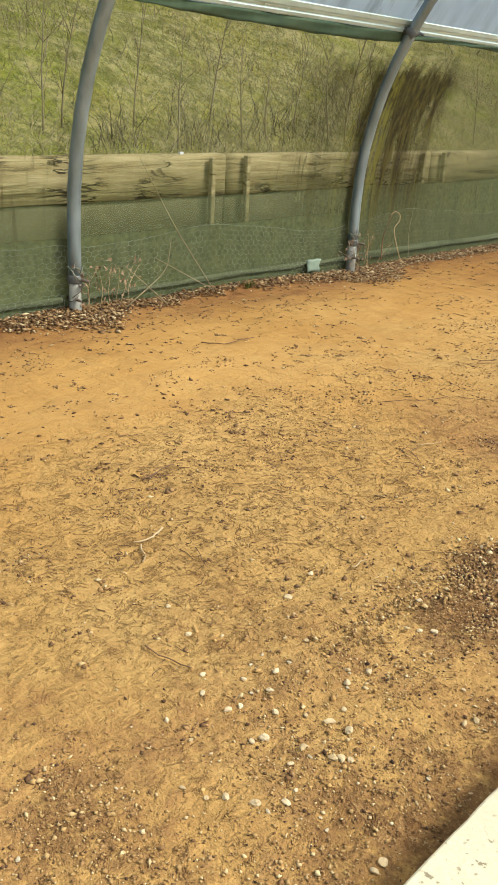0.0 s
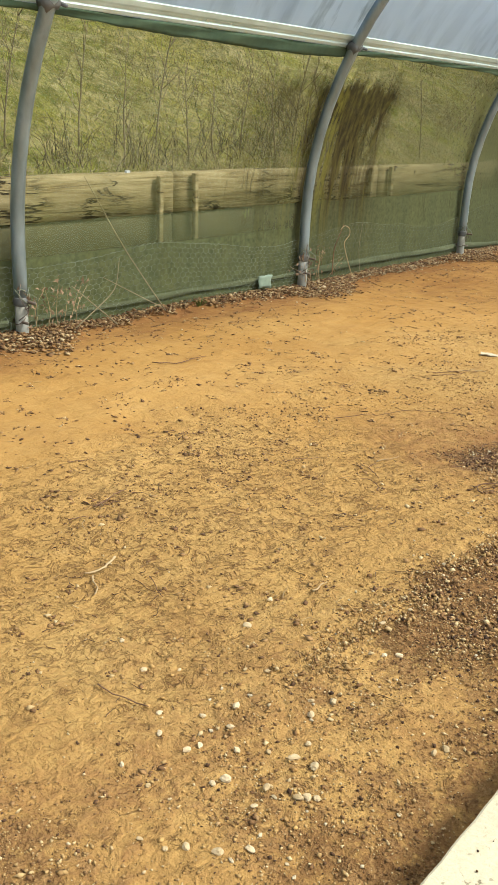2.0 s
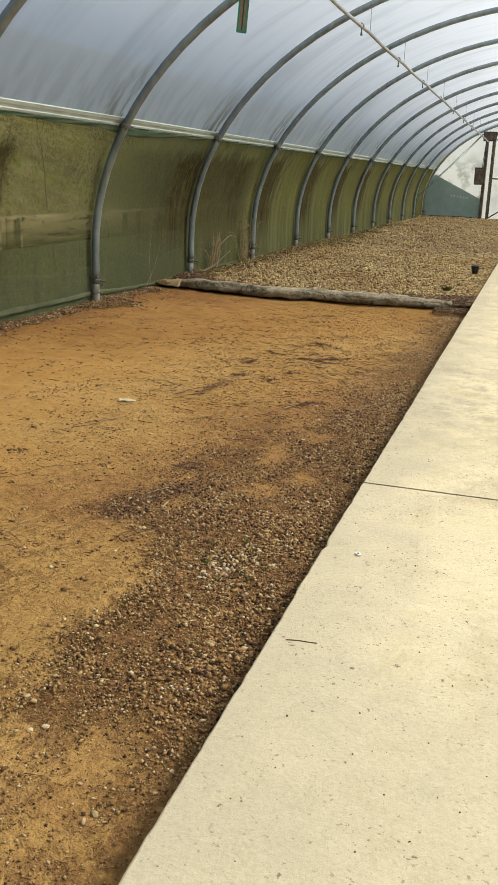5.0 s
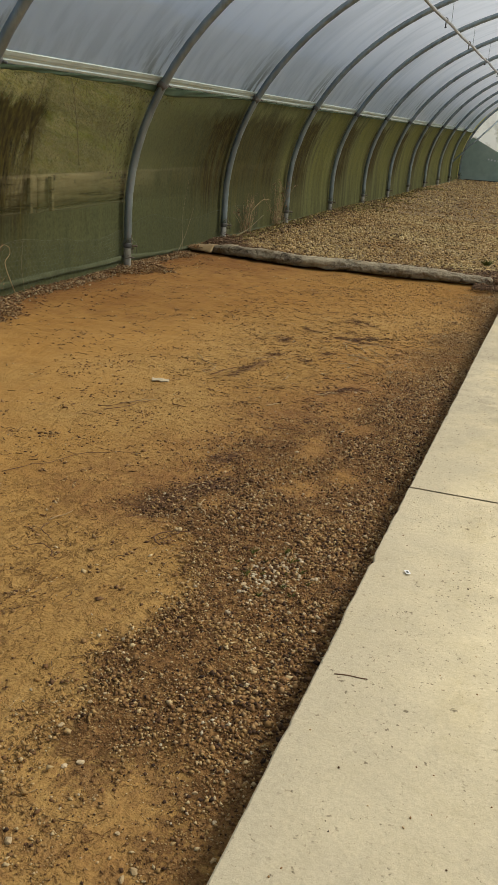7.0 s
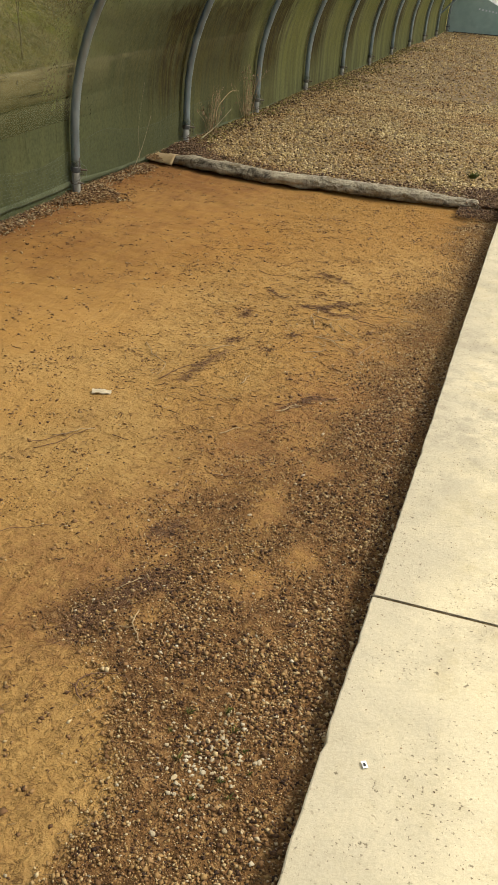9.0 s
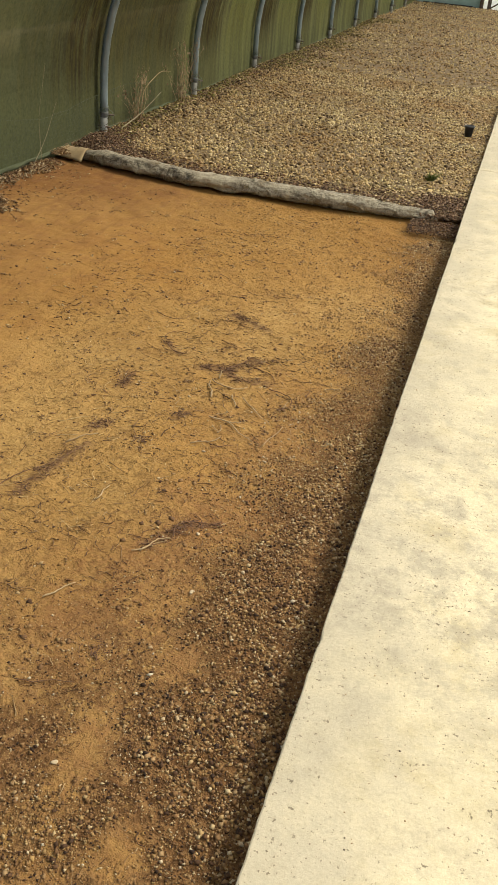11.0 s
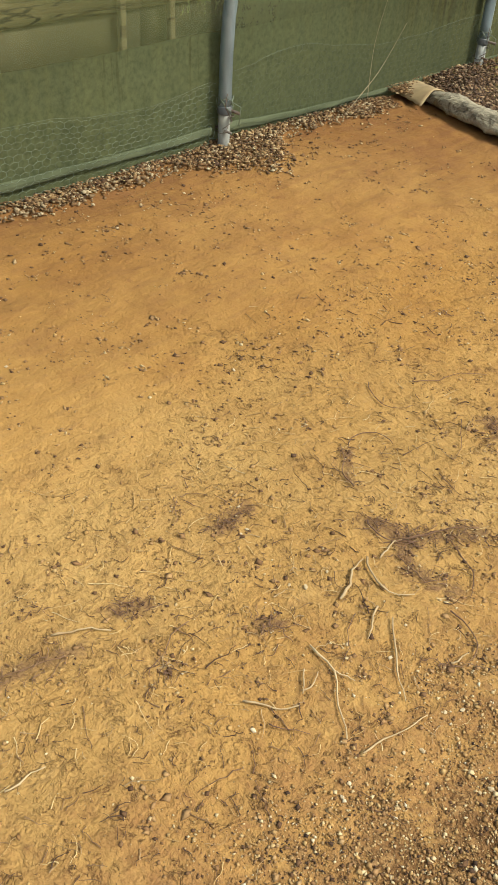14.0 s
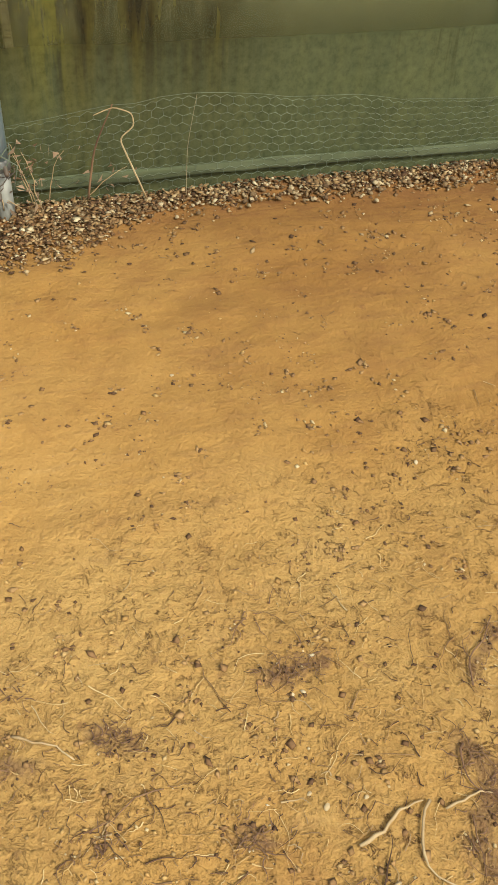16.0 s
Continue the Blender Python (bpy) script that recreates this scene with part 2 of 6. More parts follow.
    g = ramp(nt, g, [(0.34, 0.0), (0.72, 0.92)])
    c = blend(nt, g, ochre, dark)
    # brown of the leaf litter, and with it the painted shade of rough soil
    w = calc(nt, "ADD", attribute(nt, "litter"), calc(nt, "MULTIPLY", calc(nt, "SUBTRACT", mid, 0.5), 0.9))
    w = calc(nt, "ADD", w, calc(nt, "MULTIPLY", calc(nt, "SUBTRACT", drag, 0.5), 1.3))
    c = blend(nt, ramp(nt, w, [(0.1, 0.0), (0.9, 0.85)]), c, (0.165, 0.072, 0.026))
    # rotted roots
    rot = calc(nt, "ADD", attribute(nt, "stain"), calc(nt, "MULTIPLY", calc(nt, "SUBTRACT", fine, 0.5), 2.4))
    c = blend(nt, ramp(nt, rot, [(0.40, 0.0), (1.1, 0.62)]), c, (0.135, 0.072, 0.044))
    # short dark cracks
    crack = calc(nt, "MAXIMUM", lines(nt, 18, 0.016, 20, 0.55, 0.62, wob=0.9), lines(nt, 30, 0.020, 26, 0.57, 0.64, (1.2, 0.8, 1), 0.6))
    where = calc(nt, "ADD", crumbly, calc(nt, "MULTIPLY", calc(nt, "SUBTRACT", noise_of(nt, 2.2, detail=3), 0.5), 2.2))
    crack = calc(nt, "MULTIPLY", crack, ramp(nt, where, [(0.4, 0.0), (1.0, 0.95)]))
    net = calc(nt, "MAXIMUM", lines(nt, 19, 0.021, 19, 0.44, 0.52, (1.25, 0.75, 1), 0.8), lines(nt, 13, 0.015, 15, 0.46, 0.54, (1, 1, 1), 0.9))
    crack = calc(nt, "MAXIMUM", crack, calc(nt, "MULTIPLY", net, attribute(nt, "cracked")))
    c = blend(nt, calc(nt, "MULTIPLY", crack, 0.75), c, (0.18, 0.090, 0.034))
    link(nt, c, b.inputs["Base Color"])
    rough_ = ramp(nt, calc(nt, "ADD", crumbly, calc(nt, "MULTIPLY", calc(nt, "SUBTRACT", big, 0.5), 0.8)), [(0.3, 0.25), (0.95, 1.0)])
    rough_ = calc(nt, "MAXIMUM", rough_, calc(nt, "MULTIPLY", g, 1.2))
    h = calc(nt, "ADD", calc(nt, "MULTIPLY", mid, 0.40), calc(nt, "MULTIPLY", calc(nt, "MULTIPLY", fine, 0.52), rough_))
    h = calc(nt, "ADD", h, calc(nt, "MULTIPLY", calc(nt, "MULTIPLY", speck, 0.12), rough_))
    h = calc(nt, "ADD", h, calc(nt, "MULTIPLY", calc(nt, "MULTIPLY", clod, 0.42), rough_))
    h = calc(nt, "ADD", h, calc(nt, "MULTIPLY", drag, 0.10))
    h = calc(nt, "SUBTRACT", h, calc(nt, "MULTIPLY", crack, 0.25))
    relief(nt, b, h, 1.0, 0.034)
    return m


def make_concrete():
    m, nt, b = graph("cast_concrete", 0.88, spec=0.2)
    big = noise_of(nt, 1.7, detail=5, rough=0.6)
    mid = noise_of(nt, 8, detail=8, rough=0.78)
    fine = noise_of(nt, 150, detail=4, rough=0.7)
    c = blend(nt, ramp(nt, big, [(0.35, 0.0), (0.65, 1.0)]), (0.645, 0.555, 0.355), (0.71, 0.616, 0.405))
    c = blend(nt, ramp(nt, mid, [(0.5, 0.0), (0.66, 0.6)]), c, (0.52, 0.435, 0.245))
    c = blend(nt, ramp(nt, noise_of(nt, 2.1, detail=9, rough=0.8), [(0.54, 0.0), (0.66, 0.8)]), c, (0.43, 0.365, 0.245))
    c = blend(nt, ramp(nt, noise_of(nt, 3.3, detail=7, rough=0.7, warp=0.5), [(0.54, 0.0), (0.66, 0.55)]), c, (0.46, 0.37, 0.185))
    sep = nt.nodes.new("ShaderNodeSeparateXYZ")
    link(nt, place(nt), sep.inputs[0])
    edge = calc(nt, "ADD", sep.outputs[0], calc(nt, "MULTIPLY", calc(nt, "SUBTRACT", noise_of(nt, 3.5, detail=7, rough=0.7), 0.5), 0.9))
    c = blend(nt, ramp(nt, edge, [(0.12, 0.75), (0.42, 0.0)]), c, (0.45, 0.395, 0.28))
    worn = calc(nt, "ADD", calc(nt, "MULTIPLY", sep.outputs[1], 0.1), calc(nt, "MULTIPLY", noise_of(nt, 2.4, detail=6, rough=0.7), 0.3))
    c = blend(nt, ramp(nt, calc(nt, "ADD", worn, 1.0), [(0.65, 0.6), (0.78, 0.0)]), c, (0.47, 0.415, 0.29))
    grey = calc(nt, "MULTIPLY", ramp(nt, calc(nt, "MULTIPLY", calc(nt, "ADD", sep.outputs[1], 10.0), 0.1), [(0.66, 0.0), (0.74, 1.0), (0.80, 0.9), (0.90, 0.3)]), ramp(nt, noise_of(nt, 8.5, detail=9, rough=0.8), [(0.46, 0.0), (0.58, 0.7)]))
    c = blend(nt, grey, c, (0.36, 0.315, 0.225))
    spots = ramp(nt, noise_of(nt, 120, detail=2, rough=0.5), [(0.645, 0.0), (0.69, 1.0)])
    spots = calc(nt, "MULTIPLY", spots, ramp(nt, noise_of(nt, 6, detail=4, rough=0.7), [(0.40, 0.15), (0.58, 1.0)]))
    spots = calc(nt, "MAXIMUM", spots, ramp(nt, noise_of(nt, 38, detail=4, rough=0.65), [(0.67, 0.0), (0.71, 1.0)]))
    c = blend(nt, calc(nt, "MULTIPLY", spots, 0.78), c, (0.14, 0.108, 0.064))
    c = blend(nt, 0.5, c, ramp(nt, fine, [(0.3, 0.62), (0.7, 1.0)]), "MULTIPLY")
    link(nt, c, b.inputs["Base Color"])
    h = calc(nt, "SUBTRACT", calc(nt, "ADD", mid, calc(nt, "MULTIPLY", fine, 0.5)), calc(nt, "MULTIPLY", spots, 0.4))
    relief(nt, b, h, 0.5, 0.007)
    return m


def make_netting():
    """Fine green windbreak net, stained by algae in streaks that run down it."""
    m, nt, b = graph("green_netting", 0.9, spec=0.1)
    sep = nt.nodes.new("ShaderNodeSeparateXYZ")
    link(nt, place(nt), sep.inputs[0])
    y, z = sep.outputs[1], sep.outputs[2]
    streak = noise_of(nt, 1.0, place(nt, (9, 9, 0.7)), detail=4, rough=0.6)
    fine = noise_of(nt, 1.0, place(nt, (40, 40, 2.5)), detail=3)
    patch = noise_of(nt, 1.6, detail=3)
    u = calc(nt, "FRACT", calc(nt, "MULTIPLY", calc(nt, "ADD", y, 20.0), 0.5))
    along = calc(nt, "MULTIPLY", calc(nt, "ADD", y, 4.0), 0.125)
    bays = ramp(nt, along, [(0.0, 0.0), (0.12, 0.05), (0.17, 0.1), (0.20, 0.5), (0.235, 0.5), (0.255, 0.85), (0.275, 0.9), (0.335, 0.8), (0.365, 0.2), (0.47, 0.1),
                            (0.55, 0.15), (0.66, 0.45), (0.70, 0.8), (0.745, 0.75), (0.77, 0.6), (0.93, 0.7), (0.97, 0.3), (1.0, 0.55)])
    beyond = ramp(nt, calc(nt, "MULTIPLY", calc(nt, "ADD", y, 10.0), 0.04), [(0.545, 0.0), (0.56, 1.0)])
    ragged = calc(nt, "ADD", u, calc(nt, "MULTIPLY", calc(nt, "SUBTRACT", streak, 0.5), 0.5))
    bays = blend(nt, beyond, bays, ramp(nt, ragged, [(0.02, 0.35), (0.10, 0.9), (0.36, 0.85), (0.50, 0.1), (1.0, 0.0)]))
    top = calc(nt, "ADD", z, calc(nt, "MULTIPLY", calc(nt, "SUBTRACT", streak, 0.5), 0.35))
    high = ramp(nt, calc(nt, "MULTIPLY", top, 0.5), [(0.125, 0.3), (0.275, 0.85), (0.55, 1.0), (0.60, 0.0)])
    stain = calc(nt, "MULTIPLY", bays, high)
    stain = calc(nt, "MULTIPLY", stain, ramp(nt, streak, [(0.32, 0.8), (0.55, 1.4)]), True)
    thin = calc(nt, "MULTIPLY", ramp(nt, fine, [(0.58, 0.0), (0.68, 1.0)]), ramp(nt, calc(nt, "MULTIPLY", z, 0.5), [(0.1, 0.3), (0.3, 1.0), (0.55, 0.6), (0.6, 0.0)]))
    thin = calc(nt, "MULTIPLY", thin, ramp(nt, u, [(0.5, 0.15), (0.8, 0.8), (0.98, 0.5)]))
    # low band: the shaded ground and sleeper behind, put into the net's colour
    low = ramp(nt, calc(nt, "ADD", z, calc(nt, "MULTIPLY", patch, 0.04)), [(0.490, 1.0), (0.500, 0.0)])
    base = blend(nt, ramp(nt, patch, [(0.3, 0.0), (0.7, 1.0)]), (0.115, 0.125, 0.05), (0.165, 0.165, 0.065))
    base = blend(nt, low, base, blend(nt, ramp(nt, noise_of(nt, 22, detail=5), [(0.35, 0.0), (0.65, 1.0)]), (0.098, 0.114, 0.052), (0.132, 0.147, 0.068)))
    base = blend(nt, calc(nt, "MULTIPLY", ramp(nt, streak, [(0.5, 0.0), (0.62, 0.7)]), calc(nt, "SUBTRACT", 1.0, calc(nt, "MULTIPLY", low, 0.75))), base, (0.13, 0.13, 0.03))
    olive = ramp(nt, calc(nt, "MULTIPLY", calc(nt, "ADD", y, 10.0), 0.04), [(0.315, 0.0), (0.335, 0.4), (0.385, 0.45), (0.41, 0.85), (0.52, 0.9)])
    base = blend(nt, olive, base, blend(nt, ramp(nt, streak, [(0.4, 0.0), (0.6, 1.0)]), (0.094, 0.097, 0.042), (0.160, 0.162, 0.066)))
    base = blend(nt, ramp(nt, calc(nt, "MULTIPLY", calc(nt, "ADD", y, 10.0), 0.04), [(0.33, 0.0), (0.385, 0.5), (0.405, 0.9), (0.47, 0.9), (0.485, 0.0)]), base, (0.102, 0.114, 0.052))
    # light haze over the upper net of one bay, painted as a paler colour
    hazy = calc(nt, "MULTIPLY", ramp(nt, calc(nt, "MULTIPLY", calc(nt, "ADD", y, 10.0), 0.04), [(0.315, 0.0), (0.33, 0.45), (0.39, 0.4), (0.41, 0.0)]), ramp(nt, calc(nt, "MULTIPLY", z, 0.5), [(0.26, 0.0), (0.34, 1.0)]))
    base = blend(nt, hazy, base, (0.21, 0.205, 0.085))
    col = blend(nt, stain, base, blend(nt, ramp(nt, fine, [(0.4, 0.0), (0.65, 1.0)]), (0.03, 0.022, 0.009), (0.075, 0.06, 0.014)))
    col = blend(nt, thin, col, (0.06, 0.055, 0.02))
    gold = calc(nt, "MULTIPLY", ramp(nt, along, [(0.225, 0.0), (0.232, 0.4), (0.245, 0.05), (0.262, 0.05), (0.267, 0.5), (0.276, 0.5), (0.281, 0.0)]), ramp(nt, fine, [(0.38, 0.0), (0.55, 1.0)]))
    gold = calc(nt, "MULTIPLY", gold, ramp(nt, calc(nt, "MULTIPLY", z, 0.5), [(0.10, 0.0), (0.25, 0.8), (0.52, 1.0), (0.58, 0.0)]))
    col = blend(nt, gold, col, (0.20, 0.18, 0.025))
    lime = calc(nt, "MULTIPLY", beyond, ramp(nt, ragged, [(0.45, 0.0), (0.62, 0.9), (0.95, 0.8), (1.0, 0.3)]))
    lime = calc(nt, "MULTIPLY", lime, ramp(nt, calc(nt, "MULTIPLY", z, 0.5), [(0.05, 0.15), (0.25, 0.7), (0.6, 1.0)]))
    col = blend(nt, calc(nt, "MULTIPLY", lime, ramp(nt, fine, [(0.35, 0.35), (0.62, 0.95)])), col, (0.155, 0.152, 0.034))
    col = blend(nt, 0.6, col, ramp(nt, noise_of(nt, 42, detail=5, rough=0.7), [(0.32, 0.55), (0.5, 0.95), (0.7, 1.25)]), "MULTIPLY")
    link(nt, col, b.inputs["Base Color"])
    far = ramp(nt, calc(nt, "MULTIPLY", calc(nt, "ADD", y, 10.0), 0.04), [(0.315, 0.0), (0.33, 0.50), (0.36, 0.60), (0.38, 0.68), (0.405, 0.78), (0.45, 0.84), (0.47, 0.93), (0.50, 0.95), (0.75, 0.97)])
    solid = calc(nt, "ADD", 0.36, calc(nt, "MULTIPLY", low, 0.56))
    solid = calc(nt, "SUBTRACT", solid, calc(nt, "MULTIPLY", ramp(nt, z, [(0.325, 0.0), (0.34, 1.0), (0.485, 1.0), (0.495, 0.0)]), calc(nt, "MULTIPLY", ramp(nt, along, [(0.245, 1.0), (0.255, 0.0)]), 0.30)))
    solid = calc(nt, "ADD", solid, calc(nt, "MULTIPLY", gold, 0.35))
    solid = calc(nt, "ADD", solid, calc(nt, "MULTIPLY", stain, 0.58))
    solid = calc(nt, "ADD", solid, calc(nt, "MULTIPLY", thin, 0.3))
    solid = calc(nt, "MAXIMUM", solid, calc(nt, "ADD", far, calc(nt, "MULTIPLY", stain, 0.25)))
    solid = calc(nt, "MINIMUM", solid, 0.96)
    out = nt.nodes["Material Output"]
    tr = nt.nodes.new("ShaderNodeBsdfTransparent")
    tl = nt.nodes.new("ShaderNodeBsdfTranslucent")
    link(nt, col, tl.inputs[0])
    both = nt.nodes.new("ShaderNodeMixShader")
    both.inputs[0].default_value = 0.35
    link(nt, b.outputs[0], both.inputs[1])
    link(nt, tl.outputs[0], both.inputs[2])
    mx = nt.nodes.new("ShaderNodeMixShader")
    link(nt, solid, mx.inputs[0])
    link(nt, tr.outputs[0], mx.inputs[1])
    link(nt, both.outputs[0], mx.inputs[2])
    link(nt, mx.outputs[0], out.inputs[0])
    return m


def make_film():
    """Milky polythene with grey dirt streaks that run down the curve."""
    m, nt, b = graph("polythene_film", 0.35, spec=0.4)
    streak = noise_of(nt, 1.0, place(nt, (0.8, 3.2, 0.8)), detail=4, rough=0.5, warp=0.8)
    soft = noise_of(nt, 0.8, detail=3)
    dirt = ramp(nt, streak, [(0.47, 0.0), (0.72, 0.6)])
    sep = nt.nodes.new("ShaderNodeSeparateXYZ")
    link(nt, place(nt), sep.inputs[0])
    eave = ramp(nt, calc(nt, "MULTIPLY", sep.outputs[2], 0.33), [(0.43, 0.9), (0.60, 0.0)])
    u = calc(nt, "FRACT", calc(nt, "MULTIPLY", calc(nt, "ADD", sep.outputs[1], 20.0), 0.5))
    eave = calc(nt, "MULTIPLY", eave, ramp(nt, u, [(0.0, 0.7), (0.06, 0.15), (0.75, 0.2), (0.97, 1.0)]))
    moss = calc(nt, "MULTIPLY", eave, ramp(nt, noise_of(nt, 1.0, place(nt, (3, 9, 3)), detail=5), [(0.48, 0.0), (0.62, 1.0)]))
    col = blend(nt, dirt, (0.97, 0.98, 0.955), (0.66, 0.69, 0.67))
    col = blend(nt, moss, col, (0.10, 0.10, 0.03))
    link(nt, col, b.inputs["Base Color"])
    tr = nt.nodes.new("ShaderNodeBsdfTransparent")
    tl = nt.nodes.new("ShaderNodeBsdfTranslucent")
    link(nt, col, tl.inputs[0])
    both = nt.nodes.new("ShaderNodeMixShader")
    both.inputs[0].default_value = 0.92
    link(nt, b.outputs[0], both.inputs[1])
    link(nt, tl.outputs[0], both.inputs[2])
    mx = nt.nodes.new("ShaderNodeMixShader")
    k = calc(nt, "ADD", 0.85, calc(nt, "MULTIPLY", calc(nt, "ADD", dirt, soft), 0.08))
    link(nt, k, mx.inputs[0])
    link(nt, tr.outputs[0], mx.inputs[1])
    link(nt, both.outputs[0], mx.inputs[2])
    link(nt, mx.outputs[0], nt.nodes["Material Output"].inputs[0])
    return m


def make_hill():
    m, nt, b = graph("rough_grass_ground", 0.95, spec=0.1)
    big = noise_of(nt, 0.5, detail=5, rough=0.65)
    mid = noise_of(nt, 3.5, place(nt, (1, 1, 2.2)), detail=6, rough=0.7)
    c = blend(nt, ramp(nt, big, [(0.38, 0.0), (0.56, 1.0)]), (0.195, 0.220, 0.018), (0.28, 0.245, 0.055))
    c = blend(nt, ramp(nt, noise_of(nt, 1.3, detail=5, rough=0.7), [(0.45, 0.0), (0.6, 0.75)]), c, (0.13, 0.115, 0.035))
    c = blend(nt, ramp(nt, mid, [(0.42, 0.0), (0.66, 0.9)]), c, (0.42, 0.35, 0.16))
    c = blend(nt, ramp(nt, noise_of(nt, 20, detail=4), [(0.35, 0.7), (0.55, 0.0)]), c, (0.08, 0.10, 0.02))
    link(nt, c, b.inputs["Base Color"])
    relief(nt, b, mid, 1.0, 0.15)
    return m


def make_tarp():
    m, nt, b = graph("weathered_tarp", 0.75, spec=0.25)
    n = noise_of(nt, 8, detail=6, rough=0.75, warp=0.8)
    n2 = noise_of(nt, 34, detail=4)
    c = ramp(nt, n, [(0.34, (0.045, 0.038, 0.027)), (0.42, (0.17, 0.14, 0.09)), (0.51, (0.37, 0.32, 0.22)), (0.58, (0.18, 0.145, 0.09)), (0.68, (0.30, 0.21, 0.095))])
    c = blend(nt, ramp(nt, noise_of(nt, 4.2, detail=3), [(0.52, 0.0), (0.62, 0.75)]), c, (0.49, 0.42, 0.28))
    c = blend(nt, 0.5, c, ramp(nt, n2, [(0.3, 0.5), (0.65, 1.0)]), "MULTIPLY")
    link(nt, c, b.inputs["Base Color"])
    folds = noise_of(nt, 1.0, place(nt, (9, 26, 26)), detail=4, rough=0.6, warp=1.2)
    relief(nt, b, calc(nt, "ADD", calc(nt, "MULTIPLY", n2, 0.4), calc(nt, "ABSOLUTE", calc(nt, "SUBTRACT", folds, 0.5))), 0.8, 0.03)
    return m


def make_tube():
    m, nt, b = graph("galvanised_tube", 0.36, metal=0.6, spec=0.6)
    n = noise_of(nt, 14, place(nt, (1, 1, 0.3)), detail=5)
    c = ramp(nt, n, [(0.3, (0.155, 0.195, 0.21)), (0.6, (0.26, 0.315, 0.33)), (0.75, (0.19, 0.228, 0.235))])
    link(nt, c, b.inputs["Base Color"])
    link(nt, ramp(nt, n, [(0.3, 0.3), (0.7, 0.5)]), b.inputs["Roughness"])
    return m


def make_timber():
    m, nt, b = graph("weathered_sleeper", 0.9, spec=0.15)
    n = noise_of(nt, 1.0, place(nt, (18, 1.3, 22)), detail=6, rough=0.65, warp=0.6)
    n2 = noise_of(nt, 4, detail=4)
    c = ramp(nt, n, [(0.34, (0.05, 0.036, 0.018)), (0.42, (0.26, 0.20, 0.09)), (0.52, (0.36, 0.29, 0.14)), (0.7, (0.46, 0.38, 0.20))])
    c = blend(nt, ramp(nt, n2, [(0.5, 0.0), (0.75, 0.6)]), c, (0.16, 0.14, 0.07))
    split = lines(nt, 1.0, 0.03, 1.6, 0.48, 0.56, (3, 1.6, 13), 0.5)
    knot = ramp(nt, noise_of(nt, 9, detail=2), [(0.70, 0.0), (0.74, 1.0)])
    c = blend(nt, calc(nt, "MAXIMUM", split, knot), c, (0.035, 0.026, 0.014))
    link(nt, c, b.inputs["Base Color"])
    relief(nt, b, n, 0.8, 0.02)
    return m


SOIL, CONCRETE, NETTING, FILM = make_soil(), make_concrete(), make_netting(), make_film()
HILL, TARP, TUBE, TIMBER = make_hill(), make_tarp(), make_tube(), make_timber()
RUST = one_colour("rusty_iron", (0.10, 0.06, 0.035), (0.19, 0.16, 0.13), 0.7, 0.5, 60)
GROUND_TUBE = one_colour("pale_ground_tube", (0.33, 0.325, 0.285), (0.20, 0.19, 0.15), 0.65, 0.1, 30)
CLAMP = one_colour("dull_clamp_steel", (0.11, 0.12, 0.125), (0.17, 0.16, 0.14), 0.6, 0.3, 40)
END_SHEET = one_colour("pale_end_sheet", (0.31, 0.43, 0.37), (0.40, 0.51, 0.45), 0.6, 0.0, 6)
RAIL = one_colour("white_aluminium_rail", (0.56, 0.66, 0.62), (0.46, 0.55, 0.51), 0.4, 0.2, 9, 0.05, 0.5)
FLAP = one_colour("dark_green_net_hem", (0.05, 0.085, 0.05), (0.08, 0.12, 0.07), 0.9, 0.0, 30)
SKIRT = one_colour("pale_green_skirt", (0.112, 0.122, 0.066), (0.084, 0.095, 0.048), 0.9, 0.0, 12, 0.3, 0.15)
# the hexagon wire in three tones, darker from bay to bay northward
SOFT_WIRE = one_colour("middling_wire", (0.18, 0.20, 0.135), (0.10, 0.115, 0.07), 0.7, 0.2, 50)
DIM_WIRE = one_colour("darkest_wire", (0.115, 0.128, 0.078), (0.08, 0.092, 0.055), 0.9, 0.0, 50)
WIRE = one_colour("dull_wire", (0.23, 0.25, 0.18), (0.12, 0.14, 0.095), 0.6, 0.4, 50)
LINE_PIPE = one_colour("grey_irrigation_pipe", (0.40, 0.42, 0.43), (0.30, 0.32, 0.33), 0.5, 0.1, 8, 0.05, 0.5)
PIPE = one_colour("white_plastic_pipe", (0.74, 0.77, 0.79), (0.62, 0.65, 0.67), 0.45, 0.0, 8, 0.05, 0.5)
BLACK = one_colour("black_plastic", (0.03, 0.03, 0.03), (0.05, 0.05, 0.05), 0.5)
GREEN = one_colour("green_trap_frame", (0.02, 0.22, 0.13), (0.03, 0.28, 0.17), 0.5)
CARD = one_colour("trap_card", (0.30, 0.26, 0.16), (0.20, 0.17, 0.10), 0.8, 0.0, 40)
PALE_TWIG = one_colour("pale_dry_twig", (0.45, 0.33, 0.175), (0.30, 0.20, 0.095), 0.8, 0.0, 50)
DARK_TWIG = one_colour("dark_dry_twig", (0.12, 0.062, 0.036), (0.19, 0.105, 0.052), 0.9, 0.0, 50)
STRAW = one_colour("dry_straw", (0.28, 0.235, 0.135), (0.20, 0.16, 0.085), 0.8, 0.0, 40)
BARK = one_colour("bare_sapling_bark", (0.20, 0.16, 0.09), (0.30, 0.24, 0.14), 0.9, 0.0, 30)
LEAF = one_colour("weed_leaf", (0.075, 0.09, 0.022), (0.12, 0.13, 0.035), 0.9, 0.0, 30, 0.2, 0.1)
